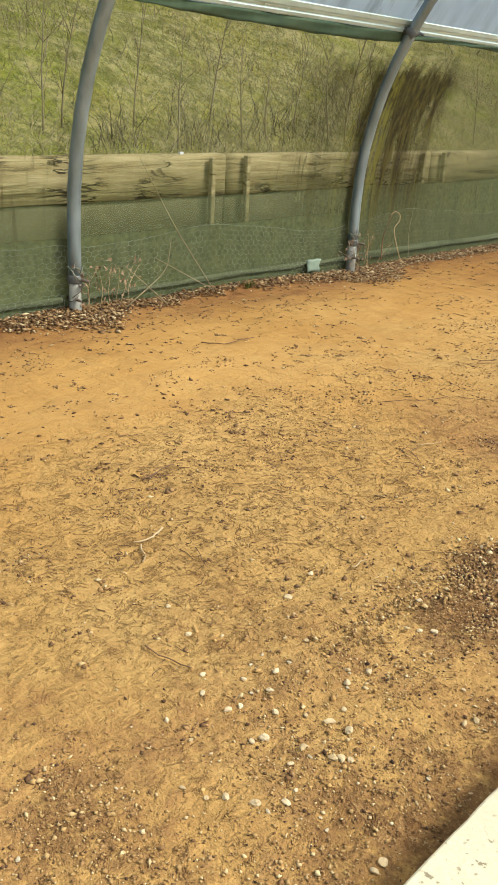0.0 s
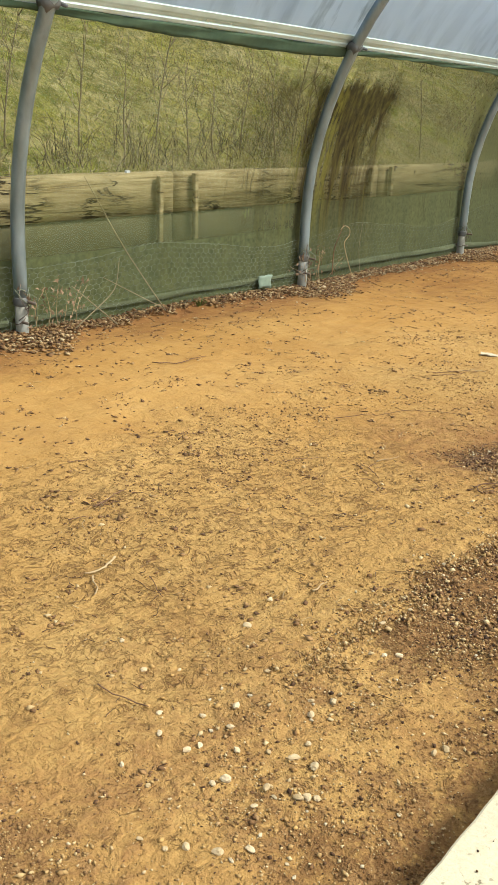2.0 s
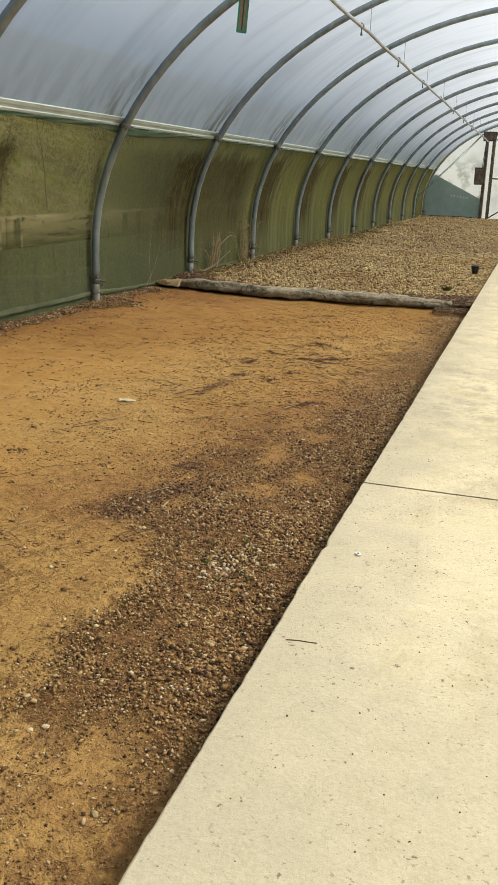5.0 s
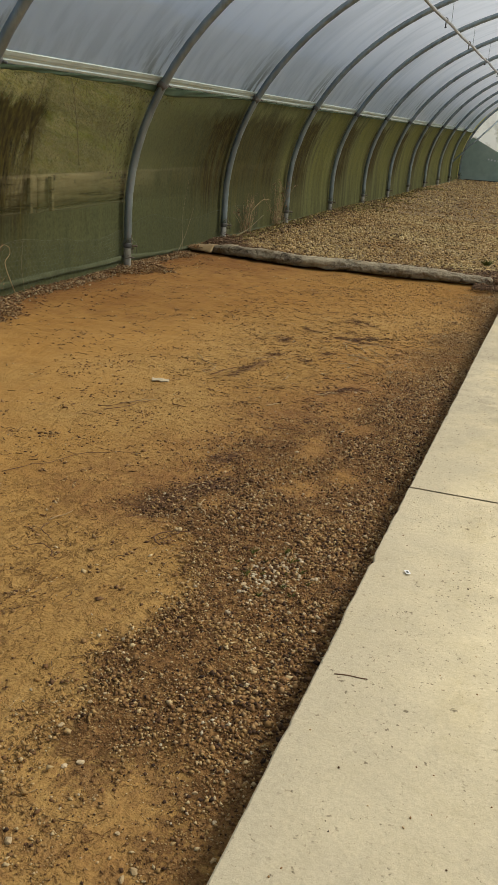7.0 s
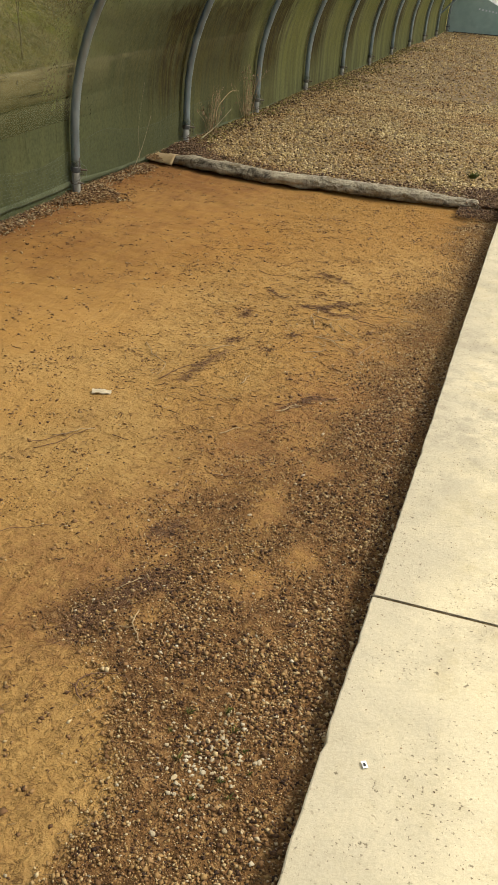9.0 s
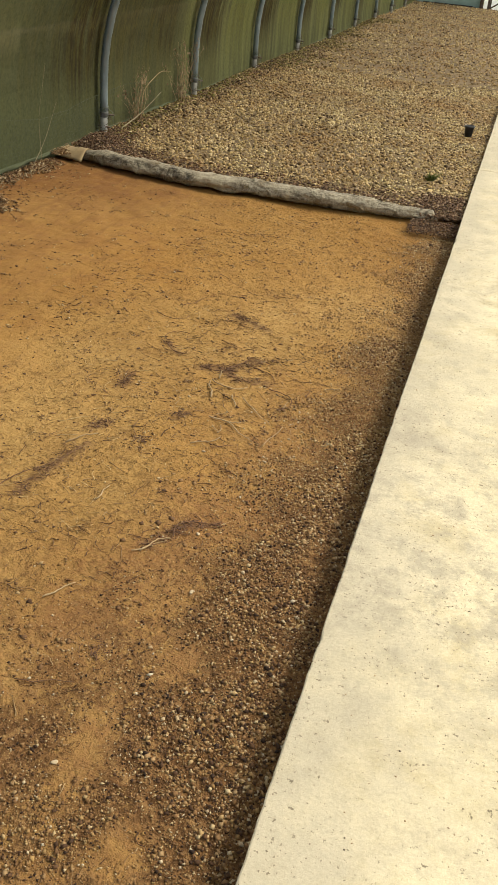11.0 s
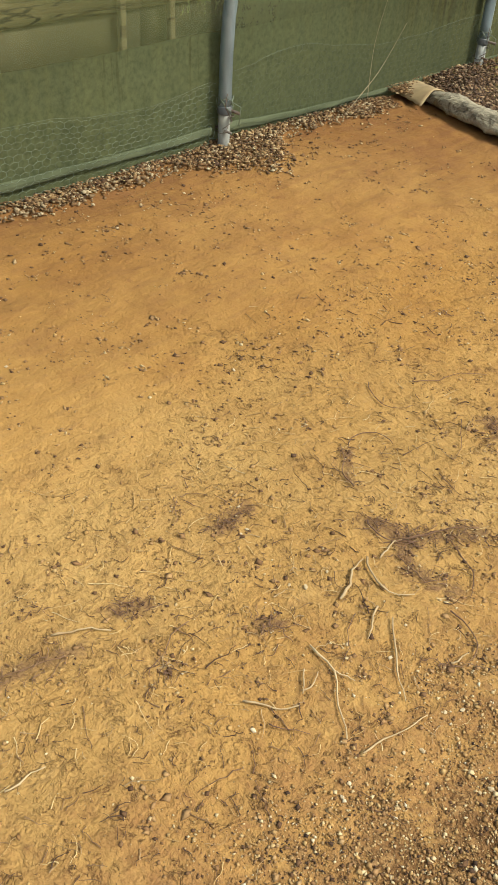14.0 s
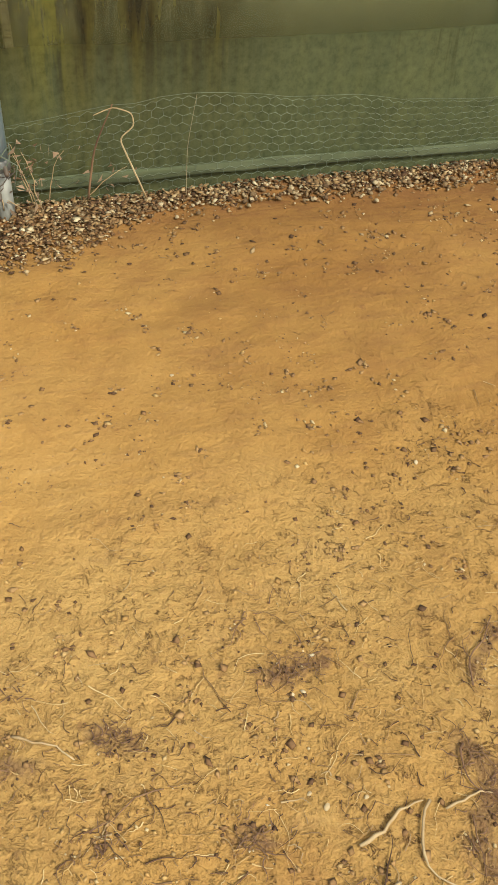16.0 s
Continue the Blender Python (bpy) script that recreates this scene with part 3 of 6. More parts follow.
PALE_STONE = one_colour("pale_pebble", (0.56, 0.45, 0.285), (0.36, 0.26, 0.13), 0.8, 0.0, 45)
JOINT = one_colour("joint_dirt", (0.20, 0.14, 0.065), (0.11, 0.075, 0.035), 0.95, 0.0, 60, 0.6)
CHALK = one_colour("whitish_pebble", (0.50, 0.425, 0.29), (0.31, 0.24, 0.135), 0.8, 0.0, 45)
GRAVEL = stuff_colour("tan_gravel", [(0.0, (0.06, 0.038, 0.015)), (0.32, (0.29, 0.195, 0.075)), (0.7, (0.54, 0.41, 0.172)), (1.0, (0.72, 0.59, 0.33))], drift=0.75)
CLAY = stuff_colour("ochre_clay_crumbs", [(0.0, (0.23, 0.12, 0.037)), (0.4, (0.36, 0.205, 0.062)), (1.0, (0.48, 0.30, 0.105))])
CRUMB = stuff_colour("brown_crumbs", [(0.0, (0.075, 0.036, 0.015)), (0.5, (0.22, 0.115, 0.043)), (1.0, (0.36, 0.21, 0.08))])
TAN_GRIT = stuff_colour("tan_grit", [(0.0, (0.14, 0.07, 0.026)), (0.3, (0.26, 0.145, 0.050)), (0.75, (0.40, 0.255, 0.096)), (1.0, (0.56, 0.43, 0.23))])
GRIT = stuff_colour("brown_grit", [(0.0, (0.028, 0.015, 0.008)), (0.36, (0.11, 0.055, 0.022)), (0.66, (0.30, 0.166, 0.064)), (0.90, (0.40, 0.265, 0.12)), (0.97, (0.56, 0.45, 0.27)), (1.0, (0.62, 0.54, 0.38))], drift=0.3)
DARK_MULCH = stuff_colour("damp_leaf_litter", [(0.0, (0.04, 0.022, 0.012)), (0.5, (0.13, 0.07, 0.032)), (0.85, (0.24, 0.14, 0.07)), (1.0, (0.42, 0.31, 0.18))])
MOSS = stuff_colour("moss_and_rot", [(0.0, (0.05, 0.032, 0.012)), (0.4, (0.12, 0.085, 0.022)), (0.75, (0.19, 0.165, 0.035)), (1.0, (0.30, 0.23, 0.08))])
MULCH = stuff_colour("leaf_and_stone_litter", [(0.0, (0.06, 0.028, 0.011)), (0.4, (0.20, 0.105, 0.040)), (0.78, (0.32, 0.195, 0.080)), (0.95, (0.45, 0.325, 0.165)), (1.0, (0.58, 0.48, 0.29))])
WALL_STONE = stuff_colour("pale_wall_stones", [(0.0, (0.10, 0.055, 0.024)), (0.5, (0.24, 0.155, 0.072)), (1.0, (0.46, 0.36, 0.21))])
ROOTS = stuff_colour("dry_rootlets", [(0.0, (0.09, 0.05, 0.022)), (0.5, (0.20, 0.115, 0.045)), (0.8, (0.38, 0.26, 0.12)), (1.0, (0.58, 0.44, 0.23))])
# timber of the lower sleepers, with the shade they stand in put into its colour
SHADED_TIMBER = one_colour("shaded_lower_timber", (0.10, 0.095, 0.045), (0.17, 0.15, 0.075), 0.95, 0, 12, 0.4)
BRUSH = stuff_colour("dry_brush", [(0.0, (0.12, 0.09, 0.05)), (0.5, (0.30, 0.24, 0.13)), (1.0, (0.44, 0.37, 0.2))])


# ---- meshes ----
def thing(name, label, category, group="", kind="", m=None):
    ob = new(name)
    if m is not None:
        ob.matrix_basis = m
    return tagged(ob, label, category, group, kind)


def part(name, bm, material, parent=None, label="", flat=False):
    me = bpy.data.meshes.new(name)
    bm.to_mesh(me)
    bm.free()
    me.materials.append(material)
    if not flat:
        for p in me.polygons:
            p.use_smooth = True
    ob = new(name, me)
    if parent is not None:
        ob.parent = parent
    return tagged(ob, label)


def raw(name, verts, faces, material, parent=None, label="", flat=False):
    me = bpy.data.meshes.new(name)
    me.from_pydata(verts if isinstance(verts, list) else verts.tolist(), [], faces if isinstance(faces, list) else faces.tolist())
    me.materials.append(material)
    me.polygons.foreach_set("use_smooth", [not flat] * len(me.polygons))
    me.update()
    ob = new(name, me)
    if parent is not None:
        ob.parent = parent
    return tagged(ob, label)


def tube_into(bm, pts, radii, sides=8, cap=True):
    """Sweep a round section along the points."""
    pts = [Vector(p) for p in pts]
    if isinstance(radii, (int, float)):
        radii = [radii] * len(pts)
    rings = []
    ref = None
    for i, p in enumerate(pts):
        d = (pts[min(i + 1, len(pts) - 1)] - pts[max(i - 1, 0)]).normalized()
        if ref is None:
            ref = Vector((0, 0, 1)) if abs(d.z) < 0.9 else Vector((1, 0, 0))
        s = d.cross(ref).normalized()
        ref = s.cross(d).normalized()
        rings.append([bm.verts.new(p + (s * math.cos(2 * math.pi * k / sides) + ref * math.sin(2 * math.pi * k / sides)) * radii[i]) for k in range(sides)])
    for a, b in zip(rings, rings[1:]):
        for k in range(sides):
            bm.faces.new((a[k], a[(k + 1) % sides], b[(k + 1) % sides], b[k]))
    if cap:
        bm.faces.new(rings[0][::-1])
        bm.faces.new(rings[-1])


def tube(name, pts, radii, material, parent=None, label="", sides=8):
    bm = bmesh.new()
    tube_into(bm, pts, radii, sides)
    bmesh.ops.recalc_face_normals(bm, faces=bm.faces)
    return part(name, bm, material, parent, label)


def box_into(bm, lo, hi):
    x0, y0, z0 = lo
    x1, y1, z1 = hi
    v = [bm.verts.new(p) for p in ((x0, y0, z0), (x1, y0, z0), (x1, y1, z0), (x0, y1, z0), (x0, y0, z1), (x1, y0, z1), (x1, y1, z1), (x0, y1, z1))]
    for f in ((0, 3, 2, 1), (4, 5, 6, 7), (0, 1, 5, 4), (1, 2, 6, 5), (2, 3, 7, 6), (3, 0, 4, 7)):
        bm.faces.new([v[i] for i in f])


def block(name, lo, hi, material, parent=None, label="", bevel=0.004):
    bm = bmesh.new()
    box_into(bm, lo, hi)
    if bevel:
        bmesh.ops.bevel(bm, geom=list(bm.edges), offset=bevel, segments=2, affect="EDGES", profile=0.7)
    return part(name, bm, material, parent, label, flat=True)


def sheet(name, rows, material, parent=None, label="", thick=0.0):
    """A surface through rows of points."""
    n = len(rows[0])
    verts = [tuple(p) for r in rows for p in r]
    faces = [(i * n + k, i * n + k + 1, (i + 1) * n + k + 1, (i + 1) * n + k) for i in range(len(rows) - 1) for k in range(n - 1)]
    ob = raw(name, verts, faces, material, parent, label)
    if thick:
        s = ob.modifiers.new("thickness", "SOLIDIFY")
        s.thickness = thick
    return ob


OCT_V = np.array([(1, 0, 0), (-1, 0, 0), (0, 1, 0), (0, -1, 0), (0, 0, 1), (0, 0, -1)], float)
OCT_F = np.array([(0, 2, 4), (2, 1, 4), (1, 3, 4), (3, 0, 4), (2, 0, 5), (1, 2, 5), (3, 1, 5), (0, 3, 5)])
BM = bmesh.new()
bmesh.ops.create_icosphere(BM, subdivisions=1, radius=1.0)
ICO_V = np.array([v.co[:] for v in BM.verts])
ICO_F = np.array([[v.index for v in f.verts] for f in BM.faces])
BM.free()


def stones(name, centres, sizes, material, label, category, flatness=(0.45, 0.8), seed=1, parent=None, small=False):
    """Many small stones or scraps in one mesh."""
    r = np.random.default_rng(seed)
    n = len(centres)
    bv, bf = (OCT_V, OCT_F) if small else (ICO_V, ICO_F)
    wob = r.uniform(0.65, 1.25, (n, len(bv), 1))
    v = bv[None] * wob + (r.uniform(-0.2, 0.2, (n, len(bv), 3)) if small else 0)
    s = np.stack([r.uniform(0.8, 1.35, n), r.uniform(0.7, 1.0, n), r.uniform(*flatness, n)], 1) * np.asarray(sizes)[:, None]
    v = v * s[:, None]
    ang = r.uniform(0, 2 * math.pi, n)
    tilt = r.normal(0, 0.3, n)
    c, sn, ct, st = np.cos(ang), np.sin(ang), np.cos(tilt), np.sin(tilt)
    x, y, z = v[..., 0], v[..., 1], v[..., 2]
    x, z = x * ct[:, None] - z * st[:, None], x * st[:, None] + z * ct[:, None]
    v = np.stack([x * c[:, None] - y * sn[:, None], x * sn[:, None] + y * c[:, None], z], -1) + np.asarray(centres)[:, None]
    f = bf[None] + (np.arange(n) * len(bv))[:, None, None]
    me = bpy.data.meshes.new(name)
    v, f = v.reshape(-1, 3), f.reshape(-1, 3)
    me.vertices.add(len(v))
    me.vertices.foreach_set("co", v.ravel())
    me.loops.add(f.size)
    me.loops.foreach_set("vertex_index", f.ravel())
    me.polygons.add(len(f))
    me.polygons.foreach_set("loop_start", np.arange(0, f.size, 3))
    me.update(calc_edges=True)
    me.materials.append(material)
    ob = new(name, me)
    if parent is not None:
        ob.parent = parent
    return tagged(ob, label, category, kind="stuff")


def fibres(name, starts, dirs, lengths, radii, material, label, category, seed=1, bend=0.35, segs=4, lift=None):
    """Many thin bent stalks in one mesh; three-sided."""
    r = np.random.default_rng(seed)
    n = len(starts)
    p = np.asarray(starts, float).copy()
    d = np.asarray(dirs, float).copy()
    rings = []
    for k in range(segs + 1):
        rad = np.asarray(radii) * (1 - 0.75 * k / segs)
        side = np.cross(d, np.array([0.3, 0.2, 1.0]))
        side /= np.linalg.norm(side, axis=1)[:, None] + 1e-9
        up = np.cross(side, d)
        rings.append(np.stack([p + (side * math.cos(a) + up * math.sin(a)) * rad[:, None] for a in (0.5, 2.6, 4.7)], 1))
        p = p + d * (np.asarray(lengths) / segs)[:, None]
        turn = r.normal(0, bend, (n, 3))
        if lift is not None:
            turn[:, 2] *= lift
        d = d + turn
        d /= np.linalg.norm(d, axis=1)[:, None]
    v = np.stack(rings, 1)
    per = (segs + 1) * 3
    quads = np.array([(k * 3 + a, k * 3 + (a + 1) % 3, (k + 1) * 3 + (a + 1) % 3, (k + 1) * 3 + a) for k in range(segs) for a in range(3)])
    f = quads[None] + (np.arange(n) * per)[:, None, None]
    ob = raw(name, v.reshape(-1, 3), f.reshape(-1, 4), material)
    return tagged(ob, label, category, kind="stuff")


# ---- ground ----
def make_ground():
    """One sheet: level under the tunnel, a bank that climbs behind the sleepers, level on to the horizon."""
    xs = np.concatenate([[-900, -300, -120, -60, -40, -30], np.linspace(-24, -3.78, 70), np.linspace(-3.76, 5, 16), [10, 25, 60, 200, 900]])
    ys = np.concatenate([[-900, -300, -100, -50], np.linspace(-30, 40, 141), [60, 120, 300, 900]])
    rows = []
    for y in ys:
        row = []
        for x in xs:
            z = -0.06
            if x < -3.765:
                d = -3.765 - x
                z = 0.5 + 0.52 * min(d, 14) - 0.012 * min(d, 14) ** 2
                k = min(1.0, d / 1.5)
                z += k * (0.35 * noise.noise((x * 0.35, y * 0.35, 0)) + 0.14 * noise.noise((x * 1.3, y * 1.3, 3)) + 0.05 * noise.noise((x * 4, y * 4, 7)))
            row.append((x, y, z))
        rows.append(row)
    return tagged(sheet("ground", rows, HILL), "rough grassy ground that climbs to a bank", "ground", kind="structure")


make_ground()


BED_X, BED_Y = np.linspace(-2.80, 0.12, 195), np.concatenate([np.linspace(-12.0, -6.7, 60), np.linspace(-6.68, 1.6, 553)])
BED_GX, BED_GY = np.meshgrid(BED_X, BED_Y)
FLAT = list(zip(BED_GX.ravel(), BED_GY.ravel()))
BED_Z = np.array([0.010 * noise.noise((x * 3, y * 3, 0)) + 0.006 * noise.noise((x * 11, y * 11, 2)) for x, y in FLAT]).reshape(BED_GX.shape)
BED_Z += np.array([noise.noise((x * 32, y * 32, 5)) for x, y in FLAT]).reshape(BED_GX.shape) * (0.0015 + 0.005 * grit(BED_GX, BED_GY))
BED_Z += bed(BED_GX, BED_GY)


def surf(x, y):
    """Height of the soil's surface, with its bumps."""
    u = np.clip((np.asarray(x, float) - BED_X[0]) / (BED_X[1] - BED_X[0]), 0, len(BED_X) - 1.001)
    v = np.clip(np.interp(np.asarray(y, float), BED_Y, np.arange(len(BED_Y))), 0, len(BED_Y) - 1.001)
    i, j = u.astype(int), v.astype(int)
    fu, fv = u - i, v - j
    return (BED_Z[j, i] * (1 - fu) + BED_Z[j, i + 1] * fu) * (1 - fv) + (BED_Z[j + 1, i] * (1 - fu) + BED_Z[j + 1, i + 1] * fu) * fv


def make_bed():
    """Bare ochre soil between the side wall and the path."""
    gx, gy, n = BED_GX, BED_GY, len(BED_X)
    g = grit(gx, gy)
    l = np.maximum(litter(gx, gy), 0.8 * (1 - smooth(0.05, 0.6, gx + 2.68 + 0.06 * np.sin(gy * 3.1))))
    # beyond the litter: shade of the rough soil, painted as a brown gradient
    l = np.maximum(l, (0.50 * smooth(-3.0, -0.8, gy) + 0.25 * smooth(0.0, 0.9, gy)) * (1 - smooth(-2.2, -0.7, gx)))
    verts = np.stack([gx, gy, BED_Z], -1).reshape(-1, 3)
    i, k = np.meshgrid(np.arange(len(BED_Y) - 1), np.arange(n - 1), indexing="ij")
    a = (i * n + k).ravel()
    ob = raw("soil_bed", verts, np.stack([a, a + 1, a + n + 1, a + n], 1), SOIL)
    for key, val in (("grit", g), ("litter", l), ("crumbly", smooth(-2.3, -0.6, gx)), ("deep_tone", 0.85 * (1 - smooth(-2.5, -0.9, gx)) + smooth(-2.6, 0.4, gy) * (1 - smooth(-1.4, -0.2, gx) * (1 - smooth(-1.0, 0.6, gy)))), ("cracked", np.exp(-((gx + 0.95) / 0.5) ** 4 - ((gy + 4.75) / 0.85) ** 4) + 0.4 * np.exp(-((gx + 0.75) / 0.3) ** 2 - ((gy + 2.3) / 0.6) ** 2)), ("stain", stain(gx, gy)), ("brown", (0.35 + 0.45 * smooth(-4.3, -3.9, gy) * (1 - smooth(-2.2, -1.0, gy)) + 0.2 * (1 - smooth(-5.2, -4.9, gy))) * smooth(-0.65, 0.0, gx - np.interp(gy, BOUND_Y, BOUND_X)))):
        at = ob.data.attributes.new(key, "FLOAT", "POINT")
        at.data.foreach_set("value", val.ravel().astype(np.float32))
    return tagged(ob, "bare ochre clay soil, cracked, with dark grit beside the path", "soil", kind="structure")


make_bed()


def make_slab(y0, y1, x0, x1):
    """One cast slab with a worn, slightly wavy long edge."""
    ny = max(2, int((y1 - y0) / 0.03))
    rows = []
    prof = ((0.0, -0.02), (-0.003, 0.035), (0.0, PATH_Z - 0.005), (0.001, PATH_Z - 0.002), (0.004, PATH_Z), (0.06, PATH_Z), (0.4, PATH_Z), (0.8, PATH_Z), (x1 - x0 - 0.01, PATH_Z), (x1 - x0, PATH_Z - 0.01), (x1 - x0, -0.02))
    for i in range(ny + 1):
        y = y0 + (y1 - y0) * i / ny
        w = 0.004 * noise.noise((0, y * 0.9, 4)) + 0.0022 * noise.noise((0, y * 6, 9)) + 0.003 * noise.noise((0, y * 31, 2))
        chip = max(0.0, noise.noise((3, y * 9, 1)) - 0.45) * 0.03
        row = []
        for k, (dx, z) in enumerate(prof):
            e = (w + chip) if k < 6 else 0.0
            row.append((x0 + dx + e, y, z - (chip * 0.5 if 2 <= k <= 4 else 0) + (0.0015 * noise.noise((dx * 2, y * 2, 0)) if 4 <= k <= 8 else 0)))
        rows.append(row)
    ob = sheet("slab", rows, CONCRETE)
    ob.data.polygons.foreach_set("use_smooth", [False] * len(ob.data.polygons))
    bm = bmesh.new()
    bm.from_mesh(ob.data)
    bmesh.ops.holes_fill(bm, edges=[e for e in bm.edges if e.is_boundary], sides=0)
    bm.to_mesh(ob.data)
    bm.free()
    return ob


path_ob = thing("path", "pale cast concrete path with a worn edge beside the soil", "path", kind="structure")
for y0, y1 in ((-12.0, -9.71), (-9.70, -3.656), (-3.645, 2.32), (2.328, 8.33), (8.338, 14.33), (14.338, 20.0)):
    make_slab(y0, y1, PATH_X0, PATH_X1).parent = path_ob
    block("joint_filler", (PATH_X0 + 0.012, y1 - 0.002, 0.0), (PATH_X1 - 0.02, y1 + 0.012, PATH_Z - 0.005), JOINT, path_ob, "dirt packed in the joint", 0)


# ---- tunnel ----
def make_hoop():
    hoop = thing("hoop", "galvanised steel tunnel hoop clamped on a ground tube", "hoop", "hoops of the tunnel")
    line = [(x, 0, z) for x, z in arch(0, 0.165) if z >= 0.165]
    tube("hoop_tube", line, 0.029, TUBE, hoop, sides=12)
    for x in (XC - HALF, XC + HALF):
        s = 1 if x > 0 else -1
        tube("ground_tube", [(x, 0, -0.10), (x, 0, 0.17)], 0.027, GROUND_TUBE, hoop, "pale weathered ground tube", 12)
        collar = tube("collar", [(x, 0, 0.150), (x, 0, 0.155), (x, 0, 0.180), (x, 0, 0.186)], [0.029, 0.0325, 0.0325, 0.029], CLAMP, hoop, "rusty clamp collar", 12)
        tube("bolt", [(x - 0.045, 0.012, 0.168), (x + 0.075, 0.016, 0.166)], 0.007, RUST, collar, sides=6)
        tube("bolt", [(x - 0.04, -0.01, 0.085), (x + 0.06, -0.014, 0.083)], 0.006, RUST, collar, sides=6)
        tube("wire_tie", [(x + 0.036 * math.cos(a), 0.036 * math.sin(a), 0.195 + 0.03 * math.sin(a * 1.7)) for a in np.linspace(0, 12, 26)] + [(x + 0.05, 0.05, 0.18), (x + 0.06, 0.03, 0.11)], 0.002, WIRE, hoop, sides=5)
        tube("wire_tie", [(x + (0.033 + 0.012 * math.sin(a * 2.3)) * math.cos(a), (0.033 + 0.012 * math.sin(a * 2.3)) * math.sin(a), 0.11 + 0.035 * math.sin(a * 0.9 + 1)) for a in np.linspace(0, 15, 32)] + [(x + 0.07, -0.02, 0.14), (x + 0.055, -0.05, 0.20), (x + 0.045, -0.03, 0.25)], 0.0018, RUST, hoop, sides=5)
    ex = arch_x(EAVE)
    clamp = tube("eave_clamp", [(ex - 0.004, -0.03, EAVE - 0.01), (ex, 0.0, EAVE + 0.005), (ex + 0.004, 0.03, EAVE + 0.01)], [0.031, 0.0335, 0.031], CLAMP, hoop, "dark clamp that holds the eave rail", 10)
    tube("bolt", [(ex - 0.02, 0.036, EAVE + 0.012), (ex + 0.05, 0.040, EAVE - 0.008)], 0.008, CLAMP, clamp, sides=6)
    return hoop


first = make_hoop()
first.matrix_basis = pose(0, HOOPS[0] * BAY, 0)
for k in HOOPS[1:]:
    copy_thing(first, pose(0, k * BAY, 0))


def wall_rows(z0, z1, out, x_sign=1, ny=None, nz=14):
    rows = []
    ys = np.arange(Y0, Y1 + 0.001, 0.1)
    for y in ys:
        row = []
        for i in range(nz + 1):
            z = z0 + (z1 - z0) * i / nz
            belly = 0.012 * noise.noise((y * 1.7, z * 2.2, 1)) + 0.015 * math.sin(math.pi * i / nz) * math.sin(math.pi * (y % BAY) / BAY)
            x = arch_x(z, out) - belly
            row.append((x if x_sign > 0 else 2 * XC - x, y, z))
        rows.append(row)
    return rows


net = sheet("wall_west", wall_rows(-0.03, EAVE + 0.03, 0.045), NETTING)
tagged(net, "green windbreak netting stained with brown and yellow algae", "netting wall", kind="structure")
net_e = sheet("wall_east", wall_rows(-0.03, EAVE + 0.03, 0.045, -1), NETTING)
tagged(net_e, "green windbreak netting along the other side", "netting wall", kind="structure")


def make_film_sheet():
    line = [p for p in arch(0.056, 0.0, n=72) if p[1] >= EAVE + 0.03]
    line = [(arch_x(EAVE, 0.056), EAVE)] + line + [(2 * XC - arch_x(EAVE, 0.056), EAVE)]
    ys = np.arange(Y0, Y1 + 0.001, 0.1)
    rows = []
    for y in ys:
        sag = math.sin(math.pi * (y % BAY) / BAY)
        rows.append([(x - 0.012 * sag * (x - XC) / HALF, y, z - 0.012 * sag + 0.006 * noise.noise((x * 1.5, y * 2.5, 2))) for x, z in line])
    ob = sheet("roof_film", rows, FILM)
    ob.visible_shadow = False
    return tagged(ob, "milky polythene roof film streaked with grey dirt", "roof film", kind="structure")


make_film_sheet()


def make_rail(x_of, name="eave_rail"):
    """Ribbed channel along the eave: two lips and a groove, in lengths butted at the clamps."""
    rail = thing(name, "pale ribbed aluminium eave rail over a green net hem", "eave rail")
    prof = ((0.0, 0.0), (0.012, 0.0), (0.014, 0.012), (0.006, 0.020), (0.006, 0.030), (0.014, 0.036), (0.014, 0.054), (0.006, 0.060), (0.0, 0.060))
    for y0 in np.arange(Y0, Y1, 4.0):
        bm = bmesh.new()
        ends = []
        for y in np.linspace(y0 + 0.002, y0 + 3.998, 5):
            w = 0.004 * noise.noise((y, 0, 8))
            ends.append([bm.verts.new(x_of(px, EAVE + pz + w, y)) for px, pz in prof])
        for a, b in zip(ends, ends[1:]):
            for k in range(len(prof)):
                j = (k + 1) % len(prof)
                bm.faces.new((a[k], a[j], b[j], b[k]))
        bm.faces.new(ends[0])
        bm.faces.new(ends[-1][::-1])
        bmesh.ops.recalc_face_normals(bm, faces=bm.faces)
        part("rail_length", bm, RAIL, rail, flat=True)
    return rail


rail_w = make_rail(lambda px, z, y: (arch_x(z) - 0.050 + px, y, z))
rail_e = make_rail(lambda px, z, y: (2 * XC - arch_x(z) + 0.050 - px, y, z))


def make_hem():
    rows = []
    for y in np.arange(Y0, Y1 + 0.001, 0.06):
        drop = 0.040 + 0.018 * math.sin(y * 1.9 + 0.5) + 0.016 * noise.noise((y * 1.5, 0, 0)) + 0.006 * noise.noise((y * 9, 0, 0))
        drop = 0.012 + (drop - 0.012) * (1 - 0.85 * float(smooth(0.0, 2.5, y)))
        row = []
        for i in range(5):
            z = EAVE - 0.003 - (drop - 0.003) * i / 4
            row.append((arch_x(z, 0.034) + 0.004 * math.sin(y * 11 + i), y, z))
        rows.append(row)
    return tagged(sheet("net_hem", rows, FLAP, rail_w, "dark green doubled net hem", 0.003))


make_hem()

